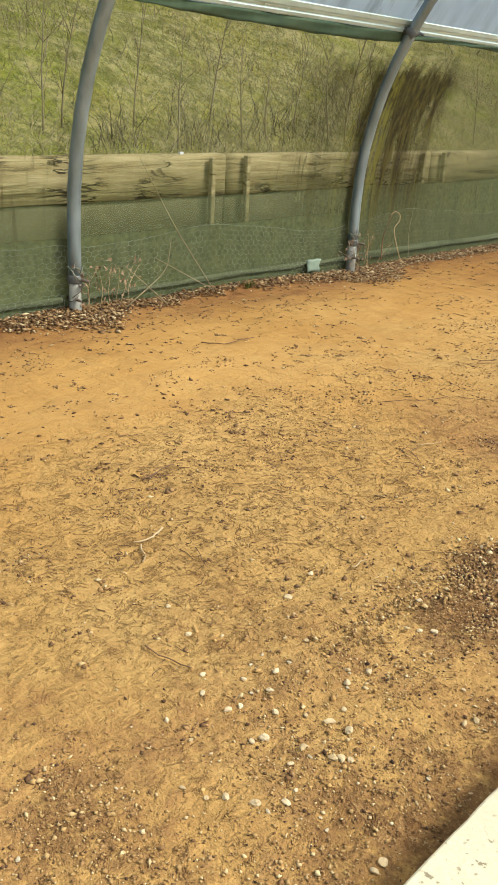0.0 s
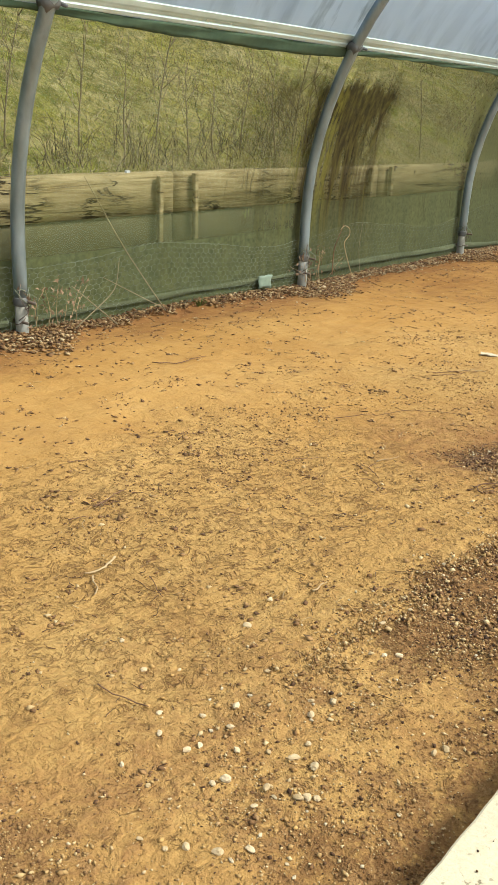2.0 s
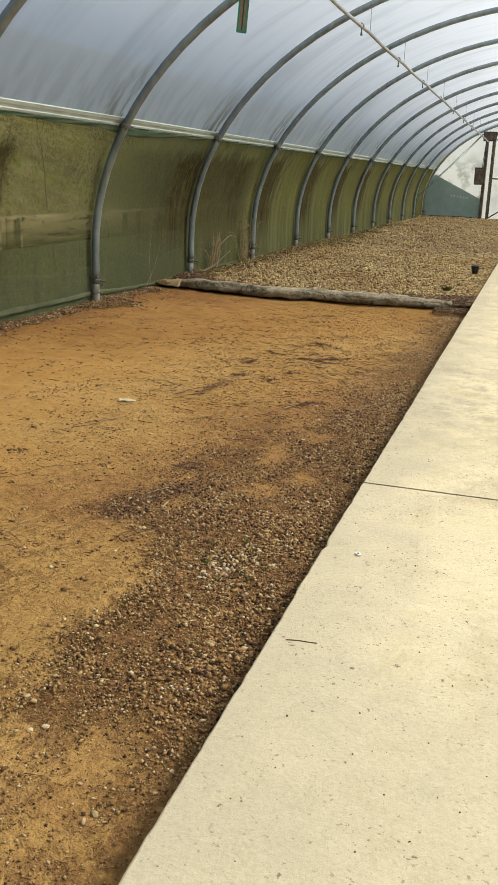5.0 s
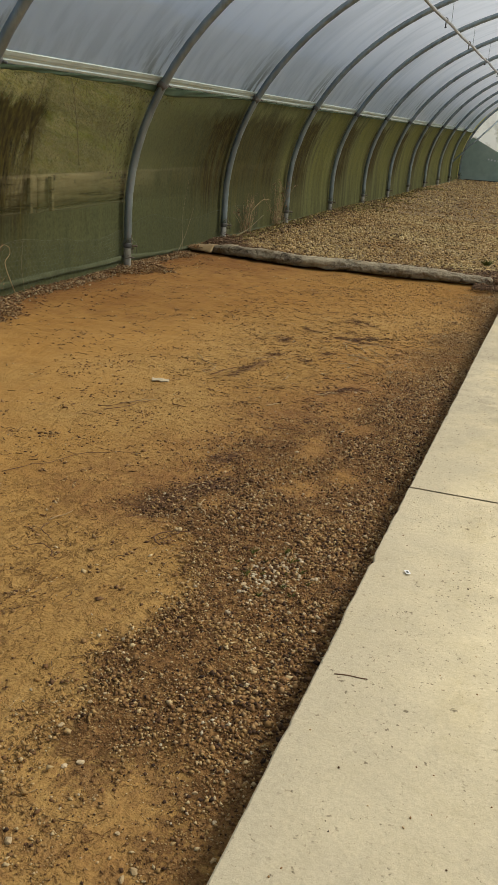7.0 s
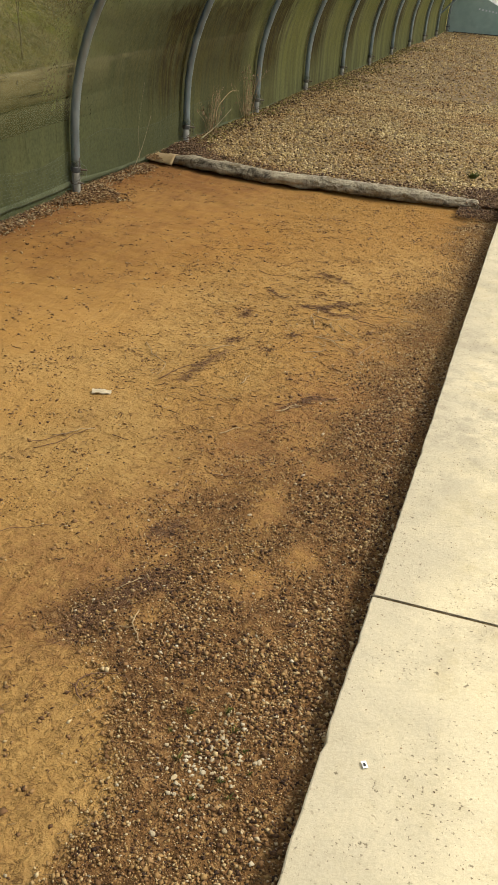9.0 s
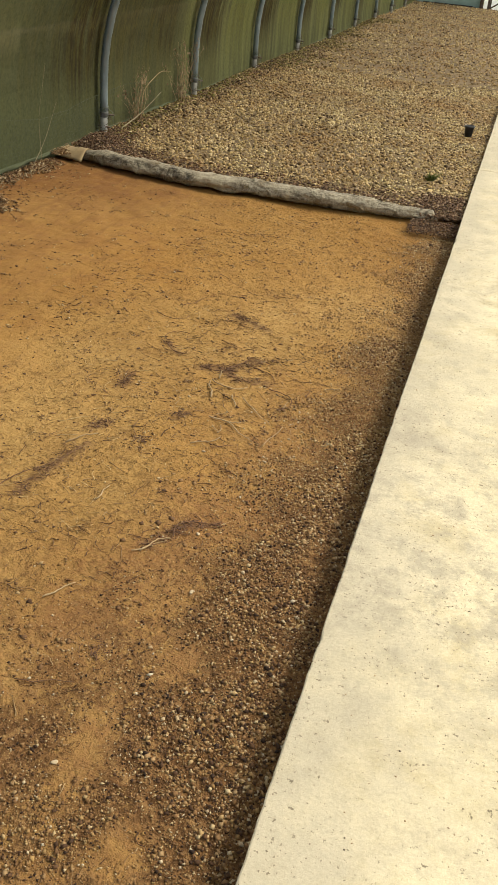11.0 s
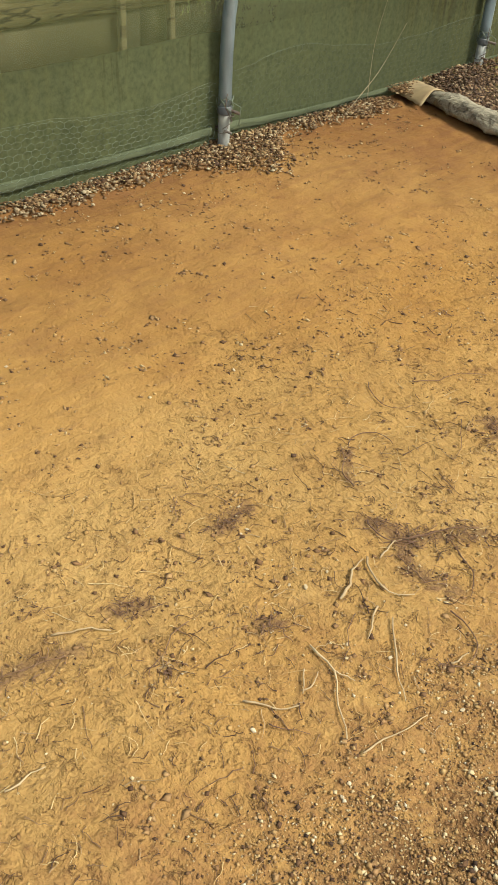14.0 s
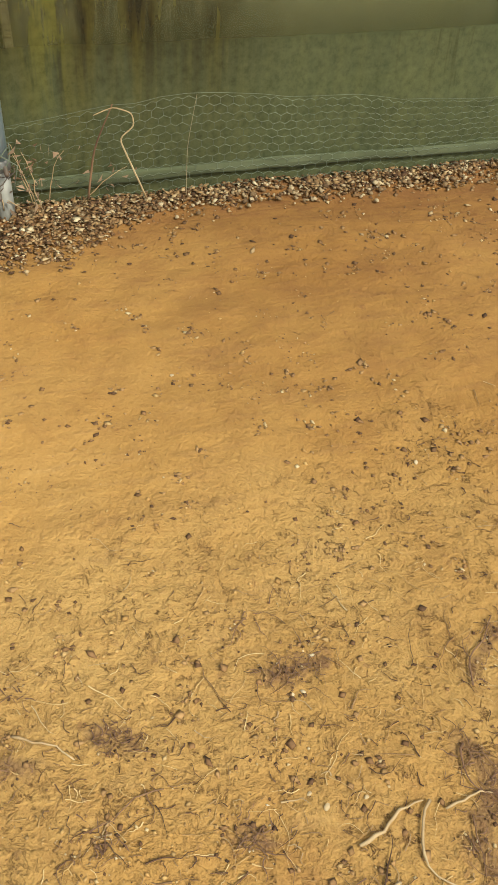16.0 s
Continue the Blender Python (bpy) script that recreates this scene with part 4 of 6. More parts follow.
# ---- loose ground cover ----
def spread(n, x0, x1, y0, y1, keep, seed):
    """Points of a stretch, kept by a chance that depends on the place."""
    r = np.random.default_rng(seed)
    x, y = r.uniform(x0, x1, n), r.uniform(y0, y1, n)
    ok = r.uniform(0, 1, n) < keep(x, y)
    return x[ok], y[ok], r


def patches(x, y, scale, seed):
    return np.array([noise.noise((a * scale, b * scale, seed)) for a, b in zip(x, y)])


x, y, r = spread(330000, -0.75, 0.12, -6.6, 1.1, lambda a, b: 0.03 + 0.97 * np.minimum(1, grit(a, b) * (1 + 0.7 * smooth(-2.7, -1.7, b))) ** 1.2, 11)
p = patches(x, y, 5.0, 2.5)
p = p + 0.7 * patches(x, y, 14.0, 5.5)
ok = p + r.normal(0, 0.2, len(x)) > -0.95
x, y = x[ok], y[ok]
size = np.clip(r.lognormal(-5.92, 0.50, len(x)), 0.0013, 0.0082) * (0.62 + 0.38 * grit(x, y)) * (0.62 + 0.38 * smooth(-0.35, 0.05, p[ok])) * (0.8 + 0.2 * smooth(-5.0, -4.7, y) + 0.22 * smooth(-2.6, -2.0, y) - 0.04 * smooth(-4.05, -3.8, y))
tan = r.uniform(0, 1, len(x)) < np.maximum(0.30 + 0.55 * (1 - smooth(-5.2, -4.7, y)), np.maximum(0.8 - 1.2 * grit(x, y), 0.72 * smooth(-2.6, -1.8, y)))
tan = tan | (r.uniform(0, 1, len(x)) < (0.65 - 0.4 * smooth(-4.1, -3.9, y)) * smooth(0.05, 0.4, patches(x, y, 3.4, 9.1)) * (1 - smooth(-0.08, 0.05, x)))
for who, mat, lab in ((~tan, GRIT, "dark brown grit and small stones on the soil"), (tan, TAN_GRIT, "tan crumbs of clay on the soil")):
    stones("grit", np.stack([x, y, surf(x, y) + size * 0.45], 1)[who], size[who], mat, lab, "grit", (0.4, 0.95), seed=12, small=True)
# the dark ridge of crumbs where the grit begins
r = np.random.default_rng(18)
y = r.uniform(-5.2, -4.05, 1500)
x = np.interp(y, BOUND_Y, BOUND_X) + np.abs(r.normal(0, 0.045, 1500)) - 0.03 + 0.02 * r.normal(0, 1, 1500)
size = np.clip(r.lognormal(-5.85, 0.4, 1500), 0.0016, 0.008)
stones("grit", np.stack([x, y, surf(x, y) + 0.003 + size * 0.4], 1), size, TAN_GRIT, "ridge of dark crumbs at the edge of the grit", "grit", (0.6, 1.0), seed=19, small=True)

x, y, r = spread(9000, -2.5, -0.2, -6.6, 1.0, lambda a, b: 0.25 + 0.75 * smooth(-1.8, -0.4, a), 13)
p = patches(x, y, 2.6, 8.5)
ok = p + r.normal(0, 0.1, len(x)) > 0.06
x, y = x[ok], y[ok]
size = np.clip(r.lognormal(-6.1, 0.4, len(x)), 0.001, 0.0055)
stones("crumbs", np.stack([x, y, surf(x, y) + size * 0.25], 1), size, CRUMB, "scattered dark crumbs of soil and leaf", "crumbs", seed=14, small=True)

x, y, r = spread(110000, -2.72, -2.05, -6.5, 2.4, lambda a, b: np.clip(litter(a, b) * 1.2, 0, 1) ** 1.3 + 0.012 * (a < -2.3), 15)
size = np.clip(r.lognormal(-5.0, 0.38, len(x)), 0.0035, 0.016)
lift = r.uniform(0.0, 0.014, len(x)) * litter(x, y)
base = np.where(y > 1.2, np.maximum(surf(x, y), 0.03), surf(x, y))
stones("leaf_litter", np.stack([x, y, base + lift + size * 0.25], 1), size, MULCH, "brown dry leaves and small stones heaped along the wall", "leaf litter", (0.15, 0.5), 16, small=True)

x, y, r = spread(5200, -2.69, -2.35, -2.6, 1.0, lambda a, b: np.exp(-((a + 2.63) / 0.055) ** 2) * smooth(-2.4, -1.9, b), 17)
size = np.clip(r.lognormal(-5.15, 0.35, len(x)), 0.003, 0.013)
stones("wall_stones", np.stack([x, y, surf(x, y) + 0.008 + size * 0.3], 1), size, WALL_STONE, "pale small stones washed along the foot of the netting", "stones", (0.45, 0.85), 18)

x, y, r = spread(60000, -2.62, -0.15, -6.6, 1.0, lambda a, b: np.full(len(a), 1.0), 23)
p = patches(x, y, 8.0, 3.5) + 0.5 * patches(x, y, 2.3, 6.1)
ok = p + r.normal(0, 0.05, len(x)) > 0.42
x, y = x[ok], y[ok]
size = np.clip(r.lognormal(-6.0, 0.45, len(x)), 0.0012, 0.007)
half = r.uniform(0, 1, len(x)) < 0.35
for who, mat in ((half, TAN_GRIT), (~half, CRUMB)):
    stones("crumbs", np.stack([x, y, surf(x, y) + size * 0.35], 1)[who], size[who], mat, "small clusters of brown crumbs on the ochre soil", "crumbs", seed=24, small=True)

# crumbs of the clay itself
x, y, r = spread(30000, -2.3, -0.1, -6.6, 1.0, lambda a, b: (0.06 + 0.94 * smooth(-1.7, -0.8, a)) * (1 - 0.8 * grit(a, b)) * smooth(-0.25, 0.35, patches(a, b, 2.4, 15.5) + 0.5 * patches(a, b, 7.0, 4.2)), 25)
size = np.clip(r.lognormal(-5.95, 0.45, len(x)), 0.0013, 0.0075)
stones("clay_crumbs", np.stack([x, y, surf(x, y) + size * 0.25], 1), size, CLAY, "crumbs of dry ochre clay on the soil", "crumbs", (0.4, 0.8), 26, small=True)

# little heaps of crumbs: worm casts and broken clods
r = np.random.default_rng(27)
hx, hy = r.uniform(-2.55, -0.3, 850), r.uniform(-6.4, 0.9, 850)
count = r.integers(3, 15, 850)
x = np.repeat(hx, count) + r.normal(0, 1, count.sum()) * np.repeat(r.uniform(0.006, 0.022, 850), count)
y = np.repeat(hy, count) + r.normal(0, 1, count.sum()) * np.repeat(r.uniform(0.006, 0.018, 850), count)
size = np.clip(r.lognormal(-5.45, 0.42, len(x)), 0.0018, 0.0085)
half = r.uniform(0, 1, len(x)) < 0.35
for who, mat in ((half, TAN_GRIT), (~half, CRUMB)):
    stones("crumbs", np.stack([x, y, surf(x, y) + size * 0.2], 1)[who], size[who], mat, "small heaps of crumbled clods on the soil", "crumbs", (0.2, 0.6), seed=28, small=True)

x, y, r = spread(5200, -2.6, -0.3, -6.4, 0.95, lambda a, b: smooth(-0.1, 0.35, patches(a, b, 3.1, 12.5)), 29)
size = np.clip(r.lognormal(-5.0, 0.35, len(x)), 0.003, 0.011)
stones("leaf_scraps", np.stack([x, y, surf(x, y) + size * 0.2], 1), size, CRUMB, "curled scraps of dead leaf scattered on the soil", "leaf scraps", (0.12, 0.4), 30, small=True)

# gravel bed behind the rolled tarp
ROLL = ((-2.66, 1.39), (-2.2, 1.23), (-1.7, 1.145), (-1.05, 1.115), (-0.6, 1.10), (-0.28, 1.11), (-0.05, 1.17))
RX, RY = np.array([p_[0] for p_ in ROLL]), np.array([p_[1] for p_ in ROLL])


def gravel_z(x, y):
    return 0.03 + 0.012 * np.sin(1.7 * x + 0.9 * y) + 0.02 * smooth(0.0, 0.4, y - np.interp(x, RX, RY)) - 0.01


gx, gy = np.meshgrid(np.linspace(-2.8, 0.11, 30), np.linspace(0, 1, 60))
gyy = np.interp(gx, RX, RY) + gy * (20.0 - np.interp(gx, RX, RY))
rows = np.stack([gx, gyy, gravel_z(gx, gyy)], -1)
tagged(sheet("gravel_bed", rows.tolist(), one_colour("gravel_floor", (0.12, 0.078, 0.033), (0.20, 0.135, 0.06), 0.9, 0, 40, 0.6)),
       "gravel bed of the far half of the tunnel", "gravel bed", kind="structure")
for name, n, ya, yb, s0, seed in (("gravel", 36000, 0.0, 5.5, -4.68, 21), ("gravel", 20000, 5.5, 19.0, -4.3, 22)):
    r = np.random.default_rng(seed)
    x, t = r.uniform(-2.7, 0.1, n), r.uniform(0, 1, n)
    y = np.interp(x, RX, RY) + 0.08 + ya + t * (yb - ya)
    size = np.clip(r.lognormal(s0, 0.25, n), 0.005, 0.024)
    stones(name, np.stack([x, y, gravel_z(x, y) + r.uniform(-0.3, 0.6, n) * size], 1), size, GRAVEL, "loose tan gravel spread over the bed", "gravel", seed=seed + 5, small=ya > 1)
x, y, r = spread(16000, -2.6, 0.08, 1.0, 2.2, lambda a, b: 0.8 * smooth(0.05, 0.1, b - np.interp(a, RX, RY)) * (1 - smooth(0.15, 0.45, b - np.interp(a, RX, RY))), 31)
size = np.clip(r.lognormal(-4.8, 0.3, len(x)), 0.004, 0.014)
stones("leaf_litter", np.stack([x, y, gravel_z(x, y) + 0.014], 1), size, DARK_MULCH, "dark leaf litter caught behind the rolled tarp", "leaf litter", (0.25, 0.6), 32)

r = np.random.default_rng(33)
n = 3200
x = -2.66 + np.abs(r.normal(0, 0.33, n))
y = np.interp(x, RX, RY) + 0.05 + np.abs(r.normal(0, 0.20, n)) + 0.3 * r.uniform(0, 1, n) * (x < -2.4)
size = np.clip(r.lognormal(-4.75, 0.35, n), 0.004, 0.018)
stones("leaf_litter", np.stack([x, y, gravel_z(x, y) + 0.008 + r.uniform(0, 0.03, n) * np.exp(-((x + 2.6) / 0.2) ** 2)], 1), size, DARK_MULCH, "brown leaves heaped behind the tarp at the hoop's foot", "leaf litter", (0.15, 0.5), 34, small=True)
x, y, r = spread(9000, -2.66, -1.5, 1.6, 9.0, lambda a, b: np.exp(-((a + 2.66) / 0.24) ** 2), 37)
size = np.clip(r.lognormal(-4.6, 0.35, len(x)), 0.005, 0.02)
stones("leaf_litter", np.stack([x, y, gravel_z(x, y) + 0.012], 1), size, DARK_MULCH, "brown leaves blown against the wall on the gravel", "leaf litter", (0.15, 0.5), 38, small=True)
x, y, r = spread(16000, -2.68, -1.7, 1.6, 14.0, lambda a, b: np.exp(-((a + 2.68) / (0.16 + 0.22 * smooth(-0.1, 0.4, patches(b, b * 0, 0.9, 3.3)))) ** 2), 61)
size = np.clip(r.lognormal(-4.4, 0.35, len(x)), 0.006, 0.026)
stones("moss", np.stack([x, y, gravel_z(x, y) + 0.014], 1), size, MOSS, "olive moss and rotted leaves along the wall on the gravel", "moss", (0.2, 0.6), 62, small=True)
r = np.random.default_rng(35)
n = 2800
x, y = r.uniform(-0.20, 0.095, n), r.uniform(0.80, 1.55, n)
size = np.clip(r.lognormal(-5.2, 0.35, n), 0.003, 0.012)
stones("leaf_litter", np.stack([x, y, np.maximum(surf(x, y), np.where(y > 1.08, gravel_z(x, y), 0.008)) + r.uniform(0, 0.016, n)], 1), size, DARK_MULCH, "leaf litter and stones between the tarp and the path", "leaf litter", (0.25, 0.7), 36)
# rootlets and straws lying on the soil
FINE_ROOTS = stuff_colour("dark_rootlets", [(0.0, (0.055, 0.027, 0.013)), (0.5, (0.13, 0.066, 0.028)), (0.85, (0.25, 0.142, 0.058)), (1.0, (0.42, 0.29, 0.14))])

CLAY_ROOTS = stuff_colour("clay_caked_rootlets", [(0.0, (0.30, 0.165, 0.055)), (0.5, (0.46, 0.29, 0.105)), (1.0, (0.62, 0.45, 0.21))])


def lie(n, x0, x1, y0, y1, keep, seed, length, thick, material, label, bend=0.3, segs=6):
    """Thin fibres that lie flat on the soil."""
    x, y, r = spread(n, x0, x1, y0, y1, keep, seed)
    ang = r.uniform(0, 2 * math.pi, len(x))
    fibres("rootlets", np.stack([x, y, surf(x, y) + 0.003], 1), np.stack([np.cos(ang), np.sin(ang), np.zeros(len(x))], 1), r.lognormal(length, 0.45, len(x)), r.uniform(thick * 0.5, thick * 1.2, len(x)),
           material, label, "rootlets", seed + 1, bend, segs, 0.04)


def wiry(x, y):
    """Where the soil is full of fine roots."""
    p = patches(x, y, 1.9, 4.5) + 0.6 * patches(x, y, 6.0, 1.5)
    return (0.15 + 0.85 * smooth(-1.7, -0.9, x)) * smooth(-0.15, 0.35, p) * (1 - 0.75 * grit(x, y))


lie(2200, -2.4, 0.05, -6.6, 0.9, lambda a, b: wiry(a, b) * (0.5 + 0.5 * smooth(-3.9, -3.2, b)), 41, -3.35, 0.0013, ROOTS, "fine dry rootlets lying on the soil", 0.22)
lie(3600, -2.2, -0.1, -6.6, 0.9, lambda a, b: wiry(a, b) * (0.25 + 0.75 * smooth(-3.9, -3.2, b)), 43, -4.1, 0.0009, FINE_ROOTS, "fine dark rootlets half buried in the soil", 0.5)
lie(1200, -1.5, -0.1, -6.4, 0.3, lambda a, b: wiry(a, b) * (0.3 + 0.7 * smooth(-3.9, -3.2, b)), 57, -3.2, 0.0009, FINE_ROOTS, "long kinked rootlets lying on the soil", 0.34, 9)
lie(900, -1.5, -0.2, -2.6, -0.9, lambda a, b: (1 - grit(a, b)) * np.exp(-((a + 0.75) / 0.4) ** 4), 59, -3.3, 0.0013, CLAY_ROOTS, "clay-caked pale roots lying on the soil", 0.3, 7)
lie(450, -1.6, -0.25, -5.5, -4.0, lambda a, b: (1 - grit(a, b)) * np.exp(-((a + 0.85) / 0.5) ** 4), 45, -3.95, 0.0013, FINE_ROOTS, "short dark curled rootlets on the cracked soil", 0.55)
lie(800, -1.2, -0.2, -2.7, -1.1, lambda a, b: (1 - grit(a, b)) * np.exp(-((a + 0.65) / 0.35) ** 2), 47, -3.4, 0.0012, FINE_ROOTS, "brown wiry roots lying on the soil", 0.35)

lie(3000, -1.7, -0.1, -3.8, 0.4, lambda a, b: (1 - 0.8 * grit(a, b)) * np.exp(-((a + 0.75) / 0.55) ** 2) * smooth(-0.1, 0.4, patches(a, b, 2.7, 7.7)), 49, -3.45, 0.0018, FINE_ROOTS, "tangled brown rootlets on the reddish soil", 0.45)


# matted root crowns left in the soil
def root_mat(spine, wide, n, seed):
    r = np.random.default_rng(seed)
    pts = np.array(spine)
    at = np.concatenate([[0], np.cumsum(np.hypot(*np.diff(pts, axis=0).T))])
    t = r.uniform(0, at[-1], n)
    x, y = np.interp(t, at, pts[:, 0]) + r.normal(0, wide * 0.62, n), np.interp(t, at, pts[:, 1]) + r.normal(0, wide * 0.62, n)
    ang = r.uniform(0, 2 * math.pi, n)
    fibres("root_mat", np.stack([x, y, surf(x, y) + 0.004], 1), np.stack([np.cos(ang), np.sin(ang), r.uniform(0, 0.12, n)], 1), r.lognormal(-3.5, 0.45, n), r.uniform(0.0007, 0.0017, n),
           DARK_TWIG, "brown matted roots left on the soil", "root mat", seed, 0.5, 6, 0.08)
    k = n
    size = r.uniform(0.0015, 0.0042, k)
    stones("crumbs", np.stack([x[:k] + r.normal(0, 0.012, k), y[:k] + r.normal(0, 0.012, k), surf(x[:k], y[:k]) + 0.002], 1), size, GRIT, "dark crumbs caught among matted roots", "crumbs", seed=seed, small=True)


for k, (spine, wide, count) in enumerate(MATS + SPOTS):
    root_mat(spine, wide * 1.15, int(count * (0.42 if k < len(MATS) else 0.22)), 51 + k)


# ---- single twigs and pebbles ----
def twig(x, y, heading, length, turn, radius, material, label, seed=0):
    """A bent dry twig lying on the soil; turn: degrees by which it bends along its length."""
    r = random.Random(int(1000 * (x * 7 + y * 13)) + seed)
    n = 9
    pts, rad = [], []
    bend = r.choice((-1, 1)) * r.uniform(0.15, 0.5)
    a = radians(heading) - 0.06 - bend / 3
    px, py = x, y
    for k in range(n + 1):
        pts.append((px, py, float(surf(px, py)) + radius * 0.5 + 0.003 + 0.003 * r.random()))
        rad.append((0.60 if material is PALE_TWIG else 0.42) * radius * (1.0 - 0.5 * k / n) * r.uniform(0.75, 1.2))
        px += math.cos(a) * length / n
        py += math.sin(a) * length / n
        a += radians(turn) / n + r.gauss(0, 0.06) + 0.12 * (-1) ** k + bend * ((k == 2) - (k == 5))
    ob = tube("twig", pts, rad, material, None, label, 6)
    return tagged(ob, label, "twig", "twigs on the soil")


PALE = "pale dry twig lying bent on the ochre soil"
DULL = "dark dry root lying on the ochre soil"
for x, y, h, l, t, w in ((-0.568, -1.64, 112, 0.14, -8, 0.0060), (-0.608, -1.5, -53, 0.17, 112, 0.0050), (-0.588, -1.48, 112, 0.11, -62, 0.0040), (-0.498, -1.6, -68, 0.09, 0, 0.0042),
                         (-0.458, -1.6, -53, 0.20, 22, 0.0040), (-0.528, -1.78, -11, 0.23, -51, 0.0044), (-0.498, -1.83, -49, 0.06, 0, 0.0036), (-0.468, -1.87, 60, 0.06, 60, 0.0034),
                         (-0.528, -1.97, 30, 0.11, 26, 0.0038), (-0.458, -1.79, 5, 0.05, 0, 0.0034), (-0.298, -1.89, 82, 0.16, 0, 0.0034), (-0.308, -1.6, 71, 0.05, 0, 0.0038), (-0.188, -1.39, 44, 0.05, 0, 0.0042)):
    twig(x, y, h, l, t, w, PALE_TWIG, PALE)
for x, y, h, l, t, w in ((-0.89, -2.15, 73, 0.12, -27, 0.0046), (-0.67, -2.4, 84, 0.08, 0, 0.0040), (-0.45, -2.59, 74, 0.11, -40, 0.0048), (-1.17, -2.2, -40, 0.34, -46, 0.0040),
                         (-1.13, -3.09, 37, 0.16, 0, 0.0034), (-0.47, -2.6, 46, 0.11, 0, 0.0036), (-0.46, -3.85, -88, 0.14, 53, 0.0040), (-0.45, -3.91, -160, 0.05, 0, 0.0030), (-0.56, -3.79, 55, 0.09, 0, 0.0030),
                         (-0.6, -2.86, 56, 0.10, 0, 0.0038), (-0.9, -5.08, -60, 0.10, -60, 0.0058), (-0.87, -5.17, -32, 0.08, 0, 0.0042), (-0.48, -4.91, 99, 0.05, 0, 0.0036), (-0.8, -4.15, 70, 0.10, 30, 0.0030)):
    twig(x, y, h, l, t, w, PALE_TWIG, PALE)
for x, y, h, l, t, w in ((-0.388, -1.49, 7, 0.15, -125, 0.0046), (-0.788, -1.33, 157, 0.18, -43, 0.0048), (-0.908, -1.21, 128, 0.18, -187, 0.0038), (-1.06, -0.938, -55, 0.20, 124, 0.0038),
                         (-0.978, -0.838, 70, 0.25, -13, 0.0036), (-0.518, -1.3, -20, 0.17, -54, 0.0042), (-0.568, -1.44, -13, 0.10, 0, 0.0038), (-0.948, -0.378, -30, 0.20, 0, 0.0028), (-0.778, -0.878, -52, 0.19, 0, 0.0028),
                         (-0.688, -1.11, -18, 0.09, 0, 0.0028), (-0.738, -1.92, -79, 0.15, 14, 0.0032), (-0.688, -1.4, -47, 0.11, 107, 0.0052), (-0.598, -1.39, 69, 0.21, -17, 0.0052), (-0.518, -1.65, -64, 0.14, 0, 0.0028)):
    twig(x, y, h, l, t, w, DARK_TWIG, DULL)
for x, y, h, l, t, w in ((-0.458, -1.97, 28, 0.08, 0, 0.0032), (-0.378, -1.06, -43, 0.14, 0, 0.0028), (-0.39, -2.49, 106, 0.19, -129, 0.0046), (-0.94, -3.01, -5, 0.07, 0, 0.0052), (-0.53, -3.13, 11, 0.14, 0, 0.0032),
                         (-0.98, -2.51, 67, 0.39, -2, 0.0042), (-2, -3.88, 44, 0.28, 69, 0.0056), (-0.57, -5.42, 4, 0.11, 0, 0.0042), (-1.13, -4.94, 94, 0.13, 0, 0.0052), (-1.12, -5.03, 66, 0.05, 0, 0.0042),
                         (-0.99, -4.34, 60, 0.11, 0, 0.0032), (-1.18, -3.17, 51, 0.18, 0, 0.0038), (-0.78, -5.09, -22, 0.09, 0, 0.0030), (-1.12, -3.9, 66, 0.46, -42, 0.0032), (-1.14, -3.2, 55, 0.24, 0, 0.0038)):
    twig(x, y, h, l, t, w, DARK_TWIG, DULL)
for x, y, h, l, t, w in ((-0.45, -4.18, 140, 0.22, -221, 0.0042), (-0.68, -4.34, 100, 0.12, 150, 0.0032), (-0.79, -4.17, -80, 0.14, 60, 0.0030), (-1.4, -4.8, 80, 0.08, 0, 0.0032)):
    twig(x, y, h, l, t, w, DARK_TWIG, DULL)


def pebble(x, y, size, seed, material=PALE_STONE):
    r = random.Random(seed)
    bm = bmesh.new()
    bmesh.ops.create_icosphere(bm, subdivisions=2, radius=0.64)
    off = Vector((seed * 1.7, 0, 0))
    sx, sy, sz = size * r.uniform(1.0, 1.35), size * r.uniform(0.75, 1.0), size * r.uniform(0.5, 0.75)
    for v in bm.verts:
        k = 1 + 0.45 * noise.noise(v.co * 1.5 + off) + 0.2 * noise.noise(v.co * 3.5 + off)
        v.co = Vector((v.co.x * sx * k, v.co.y * sy * k, v.co.z * sz * k))
    bm.transform(Matrix.Rotation(r.uniform(0, 6.28), 4, "Z") @ Matrix.Rotation(r.uniform(-0.3, 0.3), 4, "X"))
    bm.transform(Matrix.Translation((x, y, float(surf(x, y)) + sz * 0.5)))
    return tagged(part("pebble", bm, material, flat=True), "small pale rounded pebble on the brown soil", "pebble", "pebbles on the soil")


